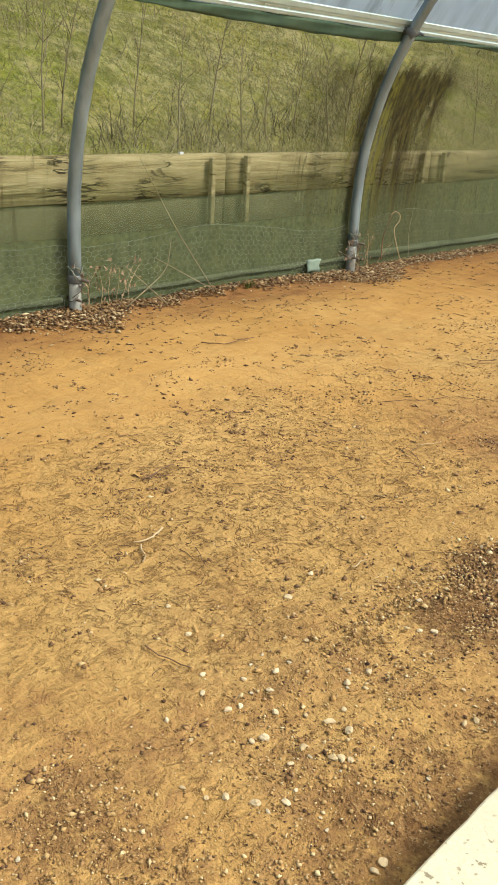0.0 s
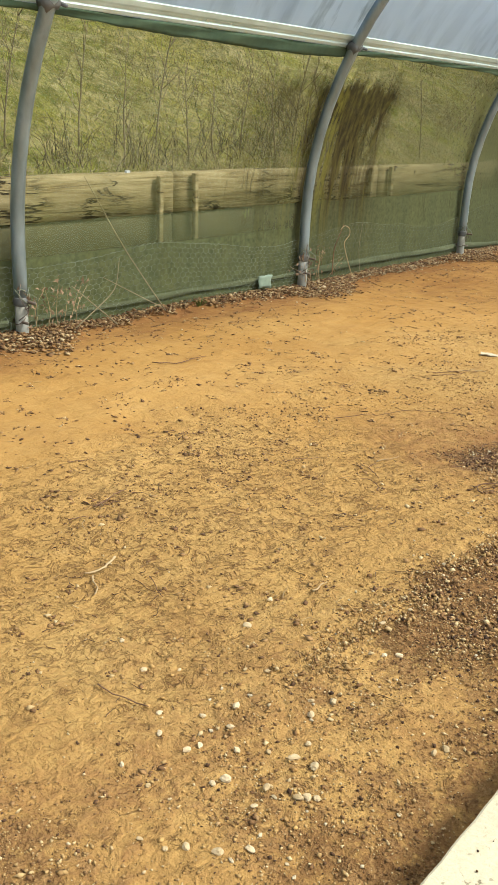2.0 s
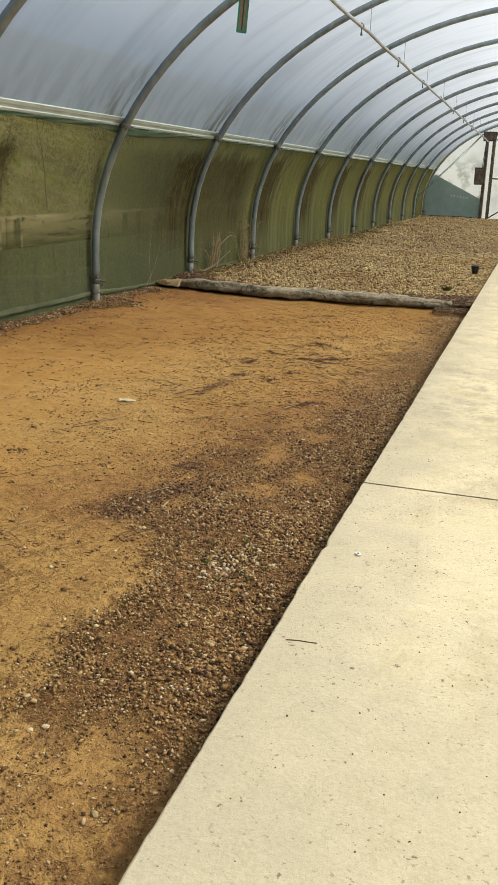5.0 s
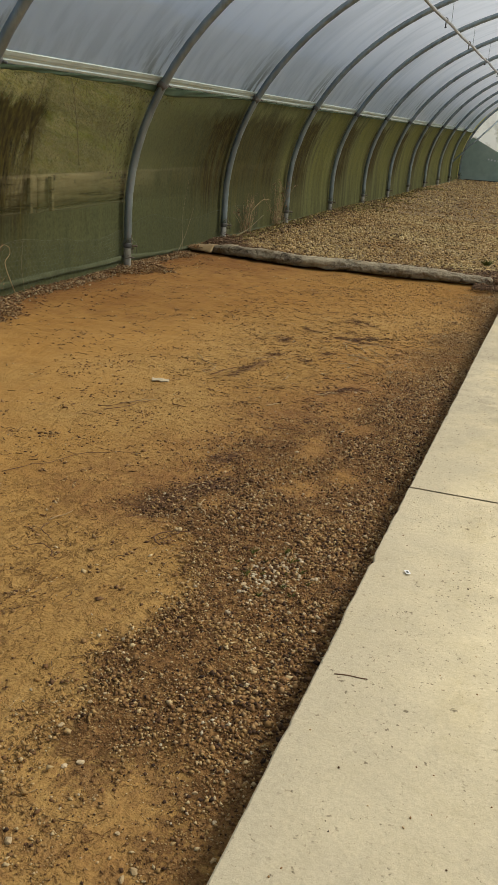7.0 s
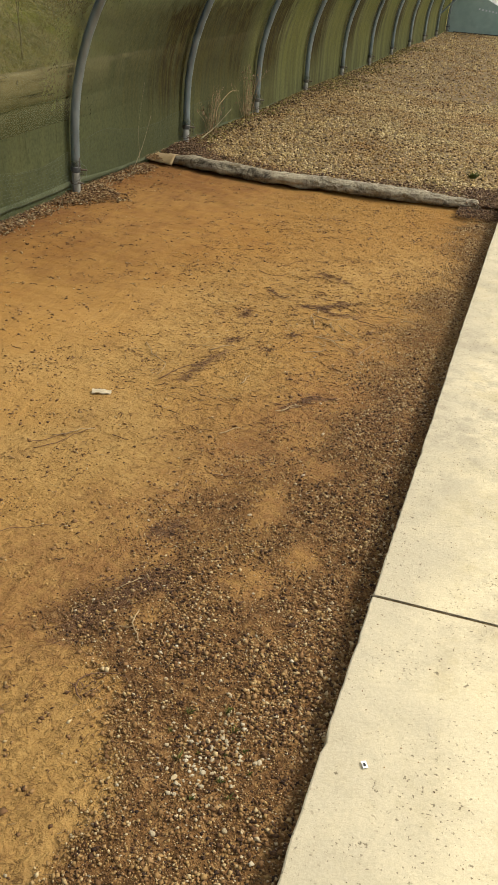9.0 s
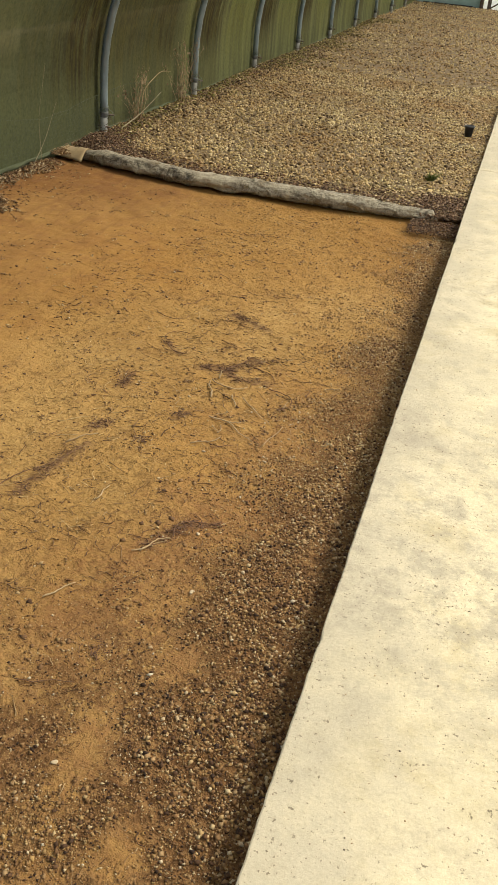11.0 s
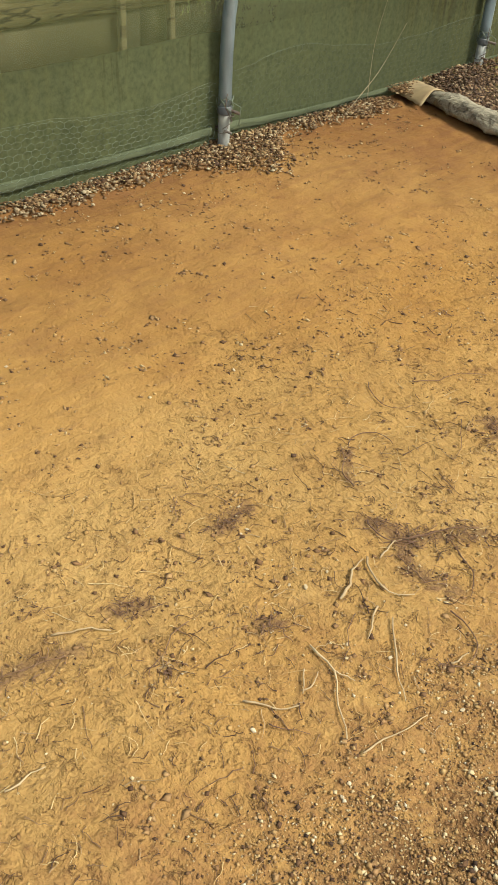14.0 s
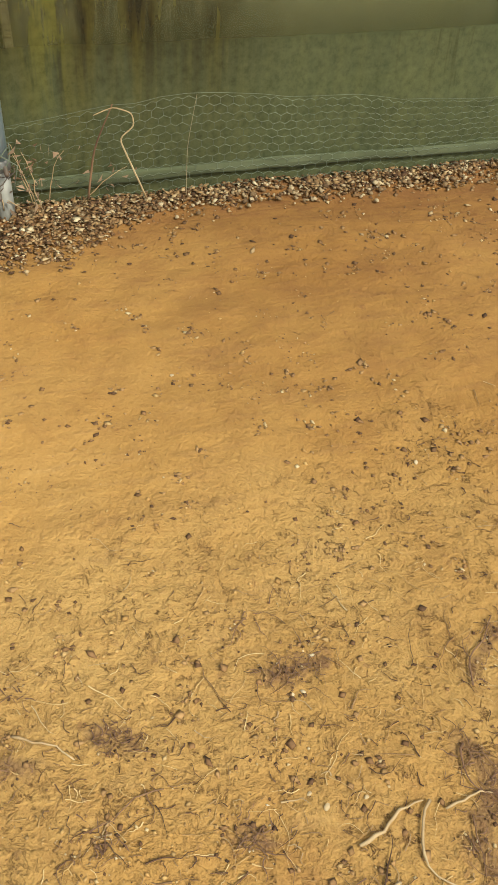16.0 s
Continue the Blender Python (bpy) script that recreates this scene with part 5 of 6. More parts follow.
seed = 0
for row, base in ((((-0.65, -5.29), (-0.50, -5.10), (-0.37, -5.20), (-0.26, -5.22), (-0.23, -5.20), (-0.35, -5.31), (-0.38, -5.36), (-0.44, -5.40), (-0.33, -5.42), (-0.34, -5.44),
                    (-0.28, -5.39), (-0.32, -5.36), (-0.20, -5.31), (-0.24, -5.36), (-0.20, -5.35), (-0.26, -5.47), (-0.19, -5.43), (-0.18, -5.47), (-0.14, -5.42), (-0.13, -5.41)), 0.0085),
                  (((-0.22, -5.61), (-0.13, -5.54), (-0.16, -5.57), (0.03, -5.55), (-0.24, -5.02), (-0.22, -5.00), (-0.30, -4.93), (-0.27, -4.82), (-0.04, -5.20), (-0.55, -5.33),
                    (-0.50, -5.29), (-0.45, -5.16), (-0.53, -4.99), (-0.40, -5.44), (-0.12, -5.40)), 0.0075),
                  (((-0.24, -5.25), (-0.16, -5.35), (-0.25, -5.45), (-0.20, -5.59), (0.03, -5.53), (-0.03, -5.18)), 0.0105),
                  (((-0.92, -1.60), (-0.85, -1.66), (-0.85, -1.64), (-0.67, -1.69), (-0.64, -1.67), (-0.64, -1.60), (-0.48, -1.72), (-0.43, -1.59), (-0.40, -1.68), (-0.25, -1.83),
                    (-0.23, -1.80), (-0.23, -1.67), (-0.47, -2.00), (-0.11, -1.79), (-0.10, -1.77), (-0.26, -1.35), (-0.27, -1.98), (-0.28, -1.95), (-0.25, -1.70)), 0.0065),
                  (((-0.16, -2.57), (-0.26, -2.70), (-0.07, -2.24), (-1.36, -1.19), (-1.16, -0.45), (-0.20, -4.15), (-0.27, -4.14), (-0.14, -4.20), (-0.10, -4.28), (-0.17, -4.32),
                    (-0.22, -4.24), (-0.06, -4.35), (-0.30, -4.05), (-0.34, -3.30), (-1.80, -1.67), (-0.15, -2.42), (-0.33, -2.45)), 0.0075)):
    for x, y in row:
        seed += 1
        pebble(x, y, base * random.Random(seed).uniform(0.8, 1.3), seed)
r = np.random.default_rng(71)
for k in range(90):
    x, y = r.uniform(-0.42, 0.06), r.uniform(-5.9, -3.6)
    pebble(float(x), float(y), float(r.uniform(0.0035, 0.0065)), 300 + k, CHALK if k % 3 else PALE_STONE)
for k in range(130):
    pebble(float(r.normal(-0.12, 0.045)), float(r.normal(-4.23, 0.085)), float(min(0.0095, r.lognormal(-5.3, 0.35))), 500 + k, CHALK)


# ---- weeds ----
def weed(x, y, z, height, n, label, seed):
    """A small clump of blades and leaves."""
    r = random.Random(seed)
    clump = thing("weed", label, "weed", "weeds", m=pose(x, y, z))
    bm = bmesh.new()
    for k in range(n):
        a, lean = r.uniform(0, 6.28), r.uniform(0.2, 0.9)
        d = Vector((math.cos(a), math.sin(a), 0))
        s = Vector((-d.y, d.x, 0))
        w = height * r.uniform(0.05, 0.12)
        h = height * r.uniform(0.5, 1.0)
        o = d * r.uniform(0, height * 0.35)
        ring = []
        for t in (0, 0.35, 0.7, 1.0):
            c = o + d * (lean * h * t * t) + Vector((0, 0, h * t * (1 - 0.25 * t)))
            ww = w * (0.5 + 1.2 * t) * (1.02 - t)
            ring.append((bm.verts.new(c - s * ww), bm.verts.new(c + s * ww + Vector((0, 0, 0.002)))))
        for p_, q_ in zip(ring, ring[1:]):
            bm.faces.new((p_[0], p_[1], q_[1], q_[0]))
    part("leaves", bm, LEAF, clump)
    return clump


weed(-0.20, 1.95, 0.04, 0.085, 60, "green weed clump growing in the gravel beside the path", 1)
for k, (x, y) in enumerate(((-0.16, -4.18), (-0.08, -4.30), (-0.21, -4.14), (-0.03, -4.26), (-0.12, -4.36), (-0.10, -4.16), (-0.15, -4.24), (-0.06, -4.21), (-0.18, -4.27), (-0.09, -4.23), (-0.05, -4.33), (-0.13, -4.11), (-0.23, -4.20))):
    weed(x, y, float(surf(x, y)), 0.010 + 0.009 * (k % 3) / 2, 14, "tiny green seedlings among the stones", 10 + k)
weed(-2.56, -3.0, 0.03, 0.05, 22, "small green weed at the foot of the netting", 30)


# ---- rolled tarp ----
def make_roll():
    roll = thing("rolled_tarp", "crumpled grey weathered tarp rolled up across the soil", "tarp")
    n, sides = 420, 36
    rows = []
    for i in range(n + 1):
        t = i / n
        x = RX[0] + (RX[-1] - RX[0]) * t
        y = float(np.interp(x, RX, RY)) + 0.008 * noise.noise((x * 4, 0, 0))
        rad = 0.057 * (1 - 0.32 * smooth(0.75, 1.0, t)) * (0.45 + 0.55 * float(smooth(0.0, 0.14, t)))
        rad *= 1 - 0.75 * float(smooth(0.985, 1.0, t))
        ring = []
        for k in range(sides + 1):
            a = 2 * math.pi * (k % sides) / sides
            ca, sa = math.cos(a), math.sin(a)
            fold = 0.16 * noise.noise((x * 5.5, ca * 1.3, sa * 1.3 + 4)) + 0.10 * noise.noise((x * 12, ca * 2.5, sa * 2.5)) + 0.05 * noise.noise((x * 34, ca * 4, sa * 4))
            seam = abs(noise.noise((x * 5.2 + 0.7 * ca + 0.4 * sa, 2.5, 0.3 * a)))
            fold += 0.16 * max(0.0, 1 - seam / 0.07) - 0.20 * max(0.0, 0.08 - abs(noise.noise((x * 6 + 3, ca * 1.2 - x * 3, sa * 1.2)))) * 6
            q = rad * (1 + fold)
            z = 0.052 * rad / 0.06 + q * math.sin(a) * (0.82 if math.sin(a) > 0 else 0.8)
            ring.append((x + 0.01 * noise.noise((x * 9, a, 3)), y + q * math.cos(a) * 1.25, float(surf(x, y)) * 0.6 + max(z, 0.002)))
        rows.append(ring)
    sheet("tarp_roll", rows, TARP, roll)
    # the loose corner at the wall end
    rows = []
    for i in range(13):
        s = i / 12
        row = []
        for k in range(11):
            t = k / 10
            x = -2.72 + 0.26 * t
            y = 1.29 + 0.20 * s - 0.10 * t
            z = 0.010 + 0.060 * math.sin(s * 2.6) * (0.25 + 0.75 * t) + 0.014 * abs(noise.noise((x * 14, y * 14, 0))) + 0.012 * (1 - t) * s
            row.append((x, y, z))
        rows.append(row)
    sheet("loose_corner", rows, one_colour("tarp_underside", (0.47, 0.33, 0.16), (0.34, 0.25, 0.13), 0.8, 0, 25, 0.4), roll, "yellow-brown turned-back corner", 0.004)
    return roll


make_roll()


# ---- side wall details ----
def make_wire(y0, y1, z1, x, material):
    """Hexagonal wire netting fixed low on the wall, slack and uneven."""
    w, h = 0.039, 0.036
    bm = bmesh.new()

    def warp(y, z):
        k = noise.noise((y * 2.1, z * 3, 0))
        return (x + 0.006 * noise.noise((y * 3, z * 6, 5)), y + 0.012 * k + 0.007 * noise.noise((y * 17, z * 17, 7)), (z + 0.002) * (0.86 + 0.22 * noise.noise((y * 1.1, 3, 9))) + 0.010 * noise.noise((y * 5, z * 4, 2)) + 0.006 * noise.noise((y * 19, z * 19, 4)))

    rows = int(z1 / (h * 0.75)) + 1
    for rr in range(rows):
        zc = 0.01 + rr * h * 0.75
        n = int((y1 - y0) / w)
        for i in range(n):
            yc = y0 + (i + 0.5 * (rr % 2)) * w
            a = (yc - w / 2, zc + h * 0.25)
            b = (yc, zc + h * 0.5)
            c = (yc + w / 2, zc + h * 0.25)
            d = (yc - w / 2, zc - h * 0.25)
            for p_, q_ in ((a, b), (b, c), (a, d)):
                if max(p_[1], q_[1]) > z1 + 0.02:
                    continue
                tube_into(bm, [warp(*p_), warp(*q_)], 0.0006 if material is DIM_WIRE else 0.0008, 3, False)
    net_ = thing("wire_netting", "slack hexagonal wire netting along the foot of the wall", "wire netting")
    part("hexagon_mesh", bm, material, net_, flat=True)
    tube("edge_wire", [warp(y, z1 + 0.012) for y in np.arange(y0, y1, 0.08)], 0.0007, material, net_, sides=5)
    return net_


make_wire(-6.0, -2.0, 0.335, -2.684, WIRE)
make_wire(-1.98, 0.0, 0.32, -2.684, SOFT_WIRE)
make_wire(0.02, 3.2, 0.335, -2.684, DIM_WIRE)


def make_skirt():
    """A rolled strip of pale net lashed along the wall, over the dark foot of the netting."""
    skirt = thing("net_skirt", "pale green rolled net strip lashed along the foot of the netting", "skirt")
    for y0 in np.arange(Y0, Y1, 4.0):
        rows = []
        for y in np.arange(y0 + 0.003, y0 + 4.0, 0.05):
            mid = 0.075 - 0.035 * float(smooth(-0.1, 0.6, y)) + 0.010 * noise.noise((y * 1.2, 0, 0)) + 0.004 * noise.noise((y * 6, 4, 0))
            rad = 0.019 + 0.008 * noise.noise((y * 2.1, 7, 0)) - 0.008 * float(smooth(0.0, 1.0, y)) - 0.007 * (1 - float(smooth(-2.6, -1.9, y)))
            rows.append([(-2.692 + rad * 0.3 * math.cos(a) + 0.005 * noise.noise((y * 9, math.cos(a), math.sin(a))), y, mid + (rad + 0.005 * noise.noise((y * 5, math.cos(a), 3))) * math.sin(a)) for a in np.linspace(0, 2 * math.pi, 13)])
        sheet("strip", rows, SKIRT, skirt)
    for k in HOOPS[1:-1]:
        y = k * BAY - 0.06
        tube("lashing", [(-2.690 + 0.019 * math.cos(a), y + 0.002 * a, 0.07 - 0.035 * float(smooth(-0.1, 0.6, y)) + 0.028 * math.sin(a)) for a in np.linspace(0, 6.6, 16)], 0.0015, WIRE, skirt, sides=4)
    return skirt


make_skirt()


def dry_stem(pts, r0, label, material=STRAW):
    """A dry stem leaning on the wall, through a few bends."""
    fine = []
    for a, b in zip(pts, pts[1:]):
        for k in range(5):
            fine.append(Vector(a).lerp(Vector(b), k / 5))
    fine.append(Vector(pts[-1]))
    for _ in range(2):
        fine = [fine[0]] + [(fine[i - 1] + fine[i] * 2 + fine[i + 1]) / 4 for i in range(1, len(fine) - 1)] + [fine[-1]]
    ob = tube("dry_stem", fine, [r0 * (1 - 0.6 * i / len(fine)) for i in range(len(fine))], material, None, "", 6)
    return tagged(ob, label, "stem", "dry stems at the wall")


LEAN = "pale dry plant stem leaning against the green netting"
dry_stem([(-2.60, -3.20, 0.03), (-2.62, -3.46, 0.36), (-2.60, -3.69, 0.67)], 0.003, LEAN)
dry_stem([(-2.56, -3.55, 0.02), (-2.62, -3.76, 0.21)], 0.0035, LEAN)
dry_stem([(-2.58, -3.78, 0.03), (-2.62, -3.50, 0.16), (-2.64, -3.46, 0.30)], 0.003, LEAN)
dry_stem([(-2.62, -3.20, 0.04), (-2.65, -3.55, 0.22)], 0.003, LEAN)
dry_stem([(-2.60, -1.57, 0.04), (-2.62, -1.62, 0.17), (-2.62, -1.645, 0.235), (-2.61, -1.60, 0.275), (-2.61, -1.605, 0.315), (-2.61, -1.66, 0.337), (-2.60, -1.72, 0.32)], 0.003, "curled pale dry tendril standing at the wire netting", PALE_TWIG)
dry_stem([(-2.62, -1.44, 0.03), (-2.65, -1.43, 0.18), (-2.65, -1.40, 0.34)], 0.0014, LEAN)
dry_stem([(-2.60, 0.78, 0.03), (-2.64, 1.05, 0.16), (-2.66, 1.25, 0.36)], 0.0022, LEAN, BARK)
dry_stem([(-2.62, 0.95, 0.05), (-2.66, 1.0, 0.3), (-2.64, 1.08, 0.62)], 0.0014, LEAN, BARK)
dry_stem([(-2.55, 2.06, 0.07), (-2.58, 2.5, 0.10), (-2.6, 3.0, 0.2)], 0.005, LEAN)
dry_stem([(-2.62, 2.62, 0.05), (-2.64, 2.70, 0.25), (-2.62, 3.02, 0.36), (-2.6, 3.2, 0.34)], 0.004, LEAN, PALE_TWIG)
dry_stem([(-2.62, -1.75, 0.05), (-2.64, -1.72, 0.2), (-2.62, -1.66, 0.34)], 0.004, LEAN, DARK_TWIG)


def dry_plant(x, y, height, n, seed):
    """A dead plant: a bunch of branching stems with shrivelled leaves."""
    r = random.Random(seed)
    plant = thing("dead_plant", "dead brown plant with shrivelled leaves against the netting", "plant", "dead plants", m=pose(x, y, 0.03))
    lf = bmesh.new()
    for k in range(n):
        p_ = Vector((r.gauss(0, 0.02), r.gauss(0, 0.06), 0))
        d = Vector((r.gauss(0, 0.05), r.gauss(0, 0.5), 1)).normalized()
        pts = [p_]
        for _ in range(6):
            p_ = p_ + d * height / 6 * r.uniform(0.7, 1.05)
            d = (d + Vector((r.gauss(0, 0.06), r.gauss(0, 0.22), 0))).normalized()
            pts.append(p_)
            for _ in range(3):
                c = p_ + Vector((r.gauss(0, 0.01), r.gauss(0, 0.03), r.gauss(0, 0.02)))
                e = [Vector((r.gauss(0, 0.006), r.gauss(0, 0.008), r.gauss(0, 0.009))) for _ in range(3)]
                lf.faces.new([lf.verts.new(c + v) for v in e])
        tube("stem", pts, [0.002 * (1 - 0.1 * i) for i in range(len(pts))], PALE_TWIG, plant, sides=4)
    part("foliage", lf, one_colour("dead_leaf", (0.30, 0.20, 0.12), (0.20, 0.125, 0.07), 0.9, 0, 60), plant)


dry_plant(-2.63, 2.55, 0.42, 15, 4)
dry_plant(-2.63, 3.62, 0.58, 17, 5)
dry_plant(-2.64, -1.90, 0.22, 7, 6)
dry_plant(-2.64, -3.85, 0.22, 7, 7)


def make_tag():
    bm = bmesh.new()
    box_into(bm, (-2.668, -2.40, 0.03), (-2.664, -2.285, 0.10))
    bmesh.ops.subdivide_edges(bm, edges=list(bm.edges), cuts=4, use_grid_fill=True)
    for v in bm.verts:
        v.co += Vector((0.010 * noise.noise(v.co * 30), 0.006 * noise.noise(v.co * 22 + Vector((9, 0, 0))), 0.010 * noise.noise(v.co * 20 + Vector((0, 5, 0)))))
    return tagged(part("plastic_scrap", bm, one_colour("pale_plastic_scrap", (0.26, 0.32, 0.25), (0.18, 0.23, 0.17), 0.6, 0, 30)), "torn pale plastic scrap at the foot of the netting", "scrap")


make_tag()

# ---- things on the path ----
bm = bmesh.new()
box_into(bm, (-0.0055, -0.009, 0), (0.0055, 0.009, 0.0012))
lab = part("paper_label", bm, one_colour("white_paper", (0.8, 0.8, 0.78), (0.7, 0.7, 0.68), 0.8), flat=True)
lab.matrix_basis = pose(0.192, -4.20, PATH_Z + 0.003, 0, 0, 30)
tagged(lab, "tiny white paper label dropped on the concrete", "label")
bm = bmesh.new()
box_into(bm, (-0.0025, -0.005, 0.0017), (0.0015, 0.003, 0.0022))
part("print", bm, BLACK, lab, "dark print bar", True)
ob = tube("twig", [(0.137 + 0.062 * t, -4.675 + 0.011 * t + 0.002 * math.sin(t * 5), PATH_Z + 0.0015) for t in np.linspace(0, 1, 6)], 0.0011, DARK_TWIG, None, sides=5)
tagged(ob, "thin dark twig lying on the concrete path", "twig", "twigs on the path")
bm = bmesh.new()
bmesh.ops.create_grid(bm, x_segments=8, y_segments=5, size=1)
for v in bm.verts:
    v.co = Vector((v.co.x * 0.036 * (1 + 0.25 * noise.noise(v.co * 2)), v.co.y * 0.014 * (1 + 0.4 * noise.noise(v.co * 2.3 + Vector((4, 0, 0)))), 0.004 * noise.noise(v.co * 1.7)))
bmesh.ops.solidify(bm, geom=list(bm.faces), thickness=0.004)
flake = part("plaster_flake", bm, one_colour("white_flake", (0.52, 0.44, 0.30), (0.44, 0.36, 0.23), 0.85, 0, 60), flat=True)
flake.matrix_basis = pose(-1.13, -2.71, float(surf(-1.13, -2.71)) + 0.008, 4, 3, 20)
tagged(flake, "pale flat flake lying on the ochre soil", "flake")
x, y, r = spread(700, 0.13, 0.9, -5.8, 1.5, lambda a, b: np.full(len(a), 1.0), 81)
size = r.uniform(0.0007, 0.0024, len(x))
stones("path_crumbs", np.stack([x, y, PATH_Z + size * 0.5], 1), size, GRIT, "dark crumbs of soil on the concrete", "crumbs", seed=82)


def make_pot():
    """A small black plastic pot with a rim."""
    pot = thing("plant_pot", "small black plastic pot standing on the gravel", "pot", m=pose(-0.085, 3.75, 0.045))
    bm = bmesh.new()
    ring = []
    for r_, z in ((0.030, 0), (0.040, 0.075), (0.045, 0.075), (0.045, 0.09), (0.041, 0.09), (0.034, 0.02)):
        ring.append([bm.verts.new((r_ * math.cos(2 * math.pi * k / 16), r_ * math.sin(2 * math.pi * k / 16), z)) for k in range(16)])
    for a, b in zip(ring, ring[1:]):
        for k in range(16):
            bm.faces.new((a[k], a[(k + 1) % 16], b[(k + 1) % 16], b[k]))
    bm.faces.new(ring[0][::-1])
    bm.faces.new(ring[-1])
    part("pot_body", bm, BLACK, pot)


make_pot()


# ---- under the roof ----
def make_irrigation():
    line = thing("irrigation_line", "white overhead irrigation pipe with hanging sprinklers", "irrigation pipe")
    zat = lambda y: 2.19 - 0.0075 * max(0.0, y)
    tube("pipe", [(-1.05, y, zat(y) - 0.012 * math.sin(math.pi * (y % BAY) / BAY)) for y in np.arange(Y0, Y1 - 0.3, 0.25)], 0.015, LINE_PIPE, line, sides=10)
    for k in HOOPS[:-1]:
        y = k * BAY + 1.62
        bm = bmesh.new()
        tube_into(bm, [(-1.05, y, zat(y)), (-1.05, y, zat(y) - 0.05), (-1.05, y, zat(y) - 0.075)], [0.007, 0.006, 0.011], 8)
        tube_into(bm, [(-1.05, y - 0.025, zat(y)), (-1.05, y + 0.025, zat(y))], 0.019, 8)
        part("sprinkler", bm, CLAMP, line, "dark grey hanging sprinkler")
        yh = (k + 1) * BAY
        top = LEG + RISE * math.sqrt(1 - ((-1.05 - XC) / HALF) ** 2)
        tube("hanger", [(-1.05, yh, zat(yh) + 0.015), (-1.052, yh, top)], 0.002, WIRE, line, sides=4)
    return line


make_irrigation()


def make_trap():
    trap = thing("insect_trap", "green framed insect trap hanging from a hoop", "trap", m=pose(-1.545, 0.0, 1.905, 0, 4, 25))
    bm = bmesh.new()
    for lo, hi in (((-0.034, -0.010, 0), (-0.024, 0.010, 0.25)), ((0.024, -0.010, 0), (0.034, 0.010, 0.25)), ((-0.034, -0.010, -0.008), (0.034, 0.010, 0.006)), ((-0.034, -0.010, 0.244), (0.034, 0.010, 0.256))):
        box_into(bm, lo, hi)
    part("frame", bm, GREEN, trap, flat=True)
    block("card", (-0.023, -0.003, 0.006), (0.023, 0.003, 0.244), CARD, trap, "dull tan sticky card", 0)
    block("divider", (-0.004, -0.006, 0.006), (0.004, 0.006, 0.244), BLACK, trap, "", 0)
    tube("hook", [(0, 0, 0.25), (0, 0, 0.30)], 0.0025, WIRE, trap, sides=5)


make_trap()


# ---- far end of the tunnel ----
def make_end():
    y = Y1 + 0.03
    doorx0, doorx1, top = -1.10, 2.45, 2.22
    end = thing("wall_north", "end wall of milky film over green sheeting, with a framed doorway", "end wall", kind="structure")
    line = [(x, z) for x, z in arch(0.03, 0.0, n=60)]
    west = [(x, z) for x, z in line if x <= doorx0]

    def lower(x):
        return 1.25 - (x + 2.6) * 0.48

    def skin(name, pts_lo, pts_hi, material, dy):
        n = 8
        rows = [[(xa + (xb - xa) * i / n, y + dy, za + (zb - za) * i / n) for i in range(n + 1)] for (xa, za), (xb, zb) in zip(pts_lo, pts_hi)]
        return sheet(name, rows, material, end)

    xs = np.linspace(-2.69, doorx0, 12)
    def roof(x):
        return LEG + (RISE + 0.03) * math.sqrt(max(0.0, 1 - ((x - XC) / (HALF + 0.03)) ** 2))
    green = [(x, min(lower(x), roof(x))) for x in xs]
    skin("green_sheet", [(x, -0.05) for x in xs], green, END_SHEET, 0.01)
    f = skin("end_film", green, [(x, max(roof(x), g[1])) for x, g in zip(xs, green)], FILM, 0.0)
    f.visible_shadow = False
    xs2 = np.linspace(doorx0, doorx1, 16)
    f2 = skin("over_door_film", [(x, top) for x in xs2], [(x, roof(x)) for x in xs2], FILM, 0.0)
    f2.visible_shadow = False
    xs3 = np.linspace(doorx1, 2 * XC + 2.69, 12)
    skin("green_sheet", [(x, -0.05) for x in xs3], [(x, min(1.2, roof(x))) for x in xs3], END_SHEET, 0.01)
    f3 = skin("end_film", [(x, min(1.2, roof(x))) for x in xs3], [(x, roof(x)) for x in xs3], FILM, 0.0)
    f3.visible_shadow = False
    frame_ = []
    for x in (doorx0, doorx1):
        block("door_post", (x - 0.04, y - 0.08, -0.05), (x + 0.04, y - 0.005, top + 0.05), RUST, end, "dark door post", 0.006)
    block("door_post", (doorx0 + 0.14, y - 0.07, -0.05), (doorx0 + 0.19, y - 0.01, top), RUST, end, "dark door post", 0.006)
    block("door_head", (doorx0 - 0.04, y - 0.09, top), (doorx1 + 0.04, y - 0.006, top + 0.07), RUST, end, "dark door head", 0.006)
    block("sheet_batten", (-2.5, y - 0.03, -0.02), (-1.3, y + 0.0, 0.07), BLACK, end, "black strip along the floor", 0.004)
    for k in range(6):
        block("pale_mark", (-1.95 + k * 0.085, y - 0.002, 0.60 - 0.01 * k), (-1.91 + k * 0.085, y + 0.004, 0.64 - 0.01 * k), PIPE, end, "", 0)
    return end


make_end()


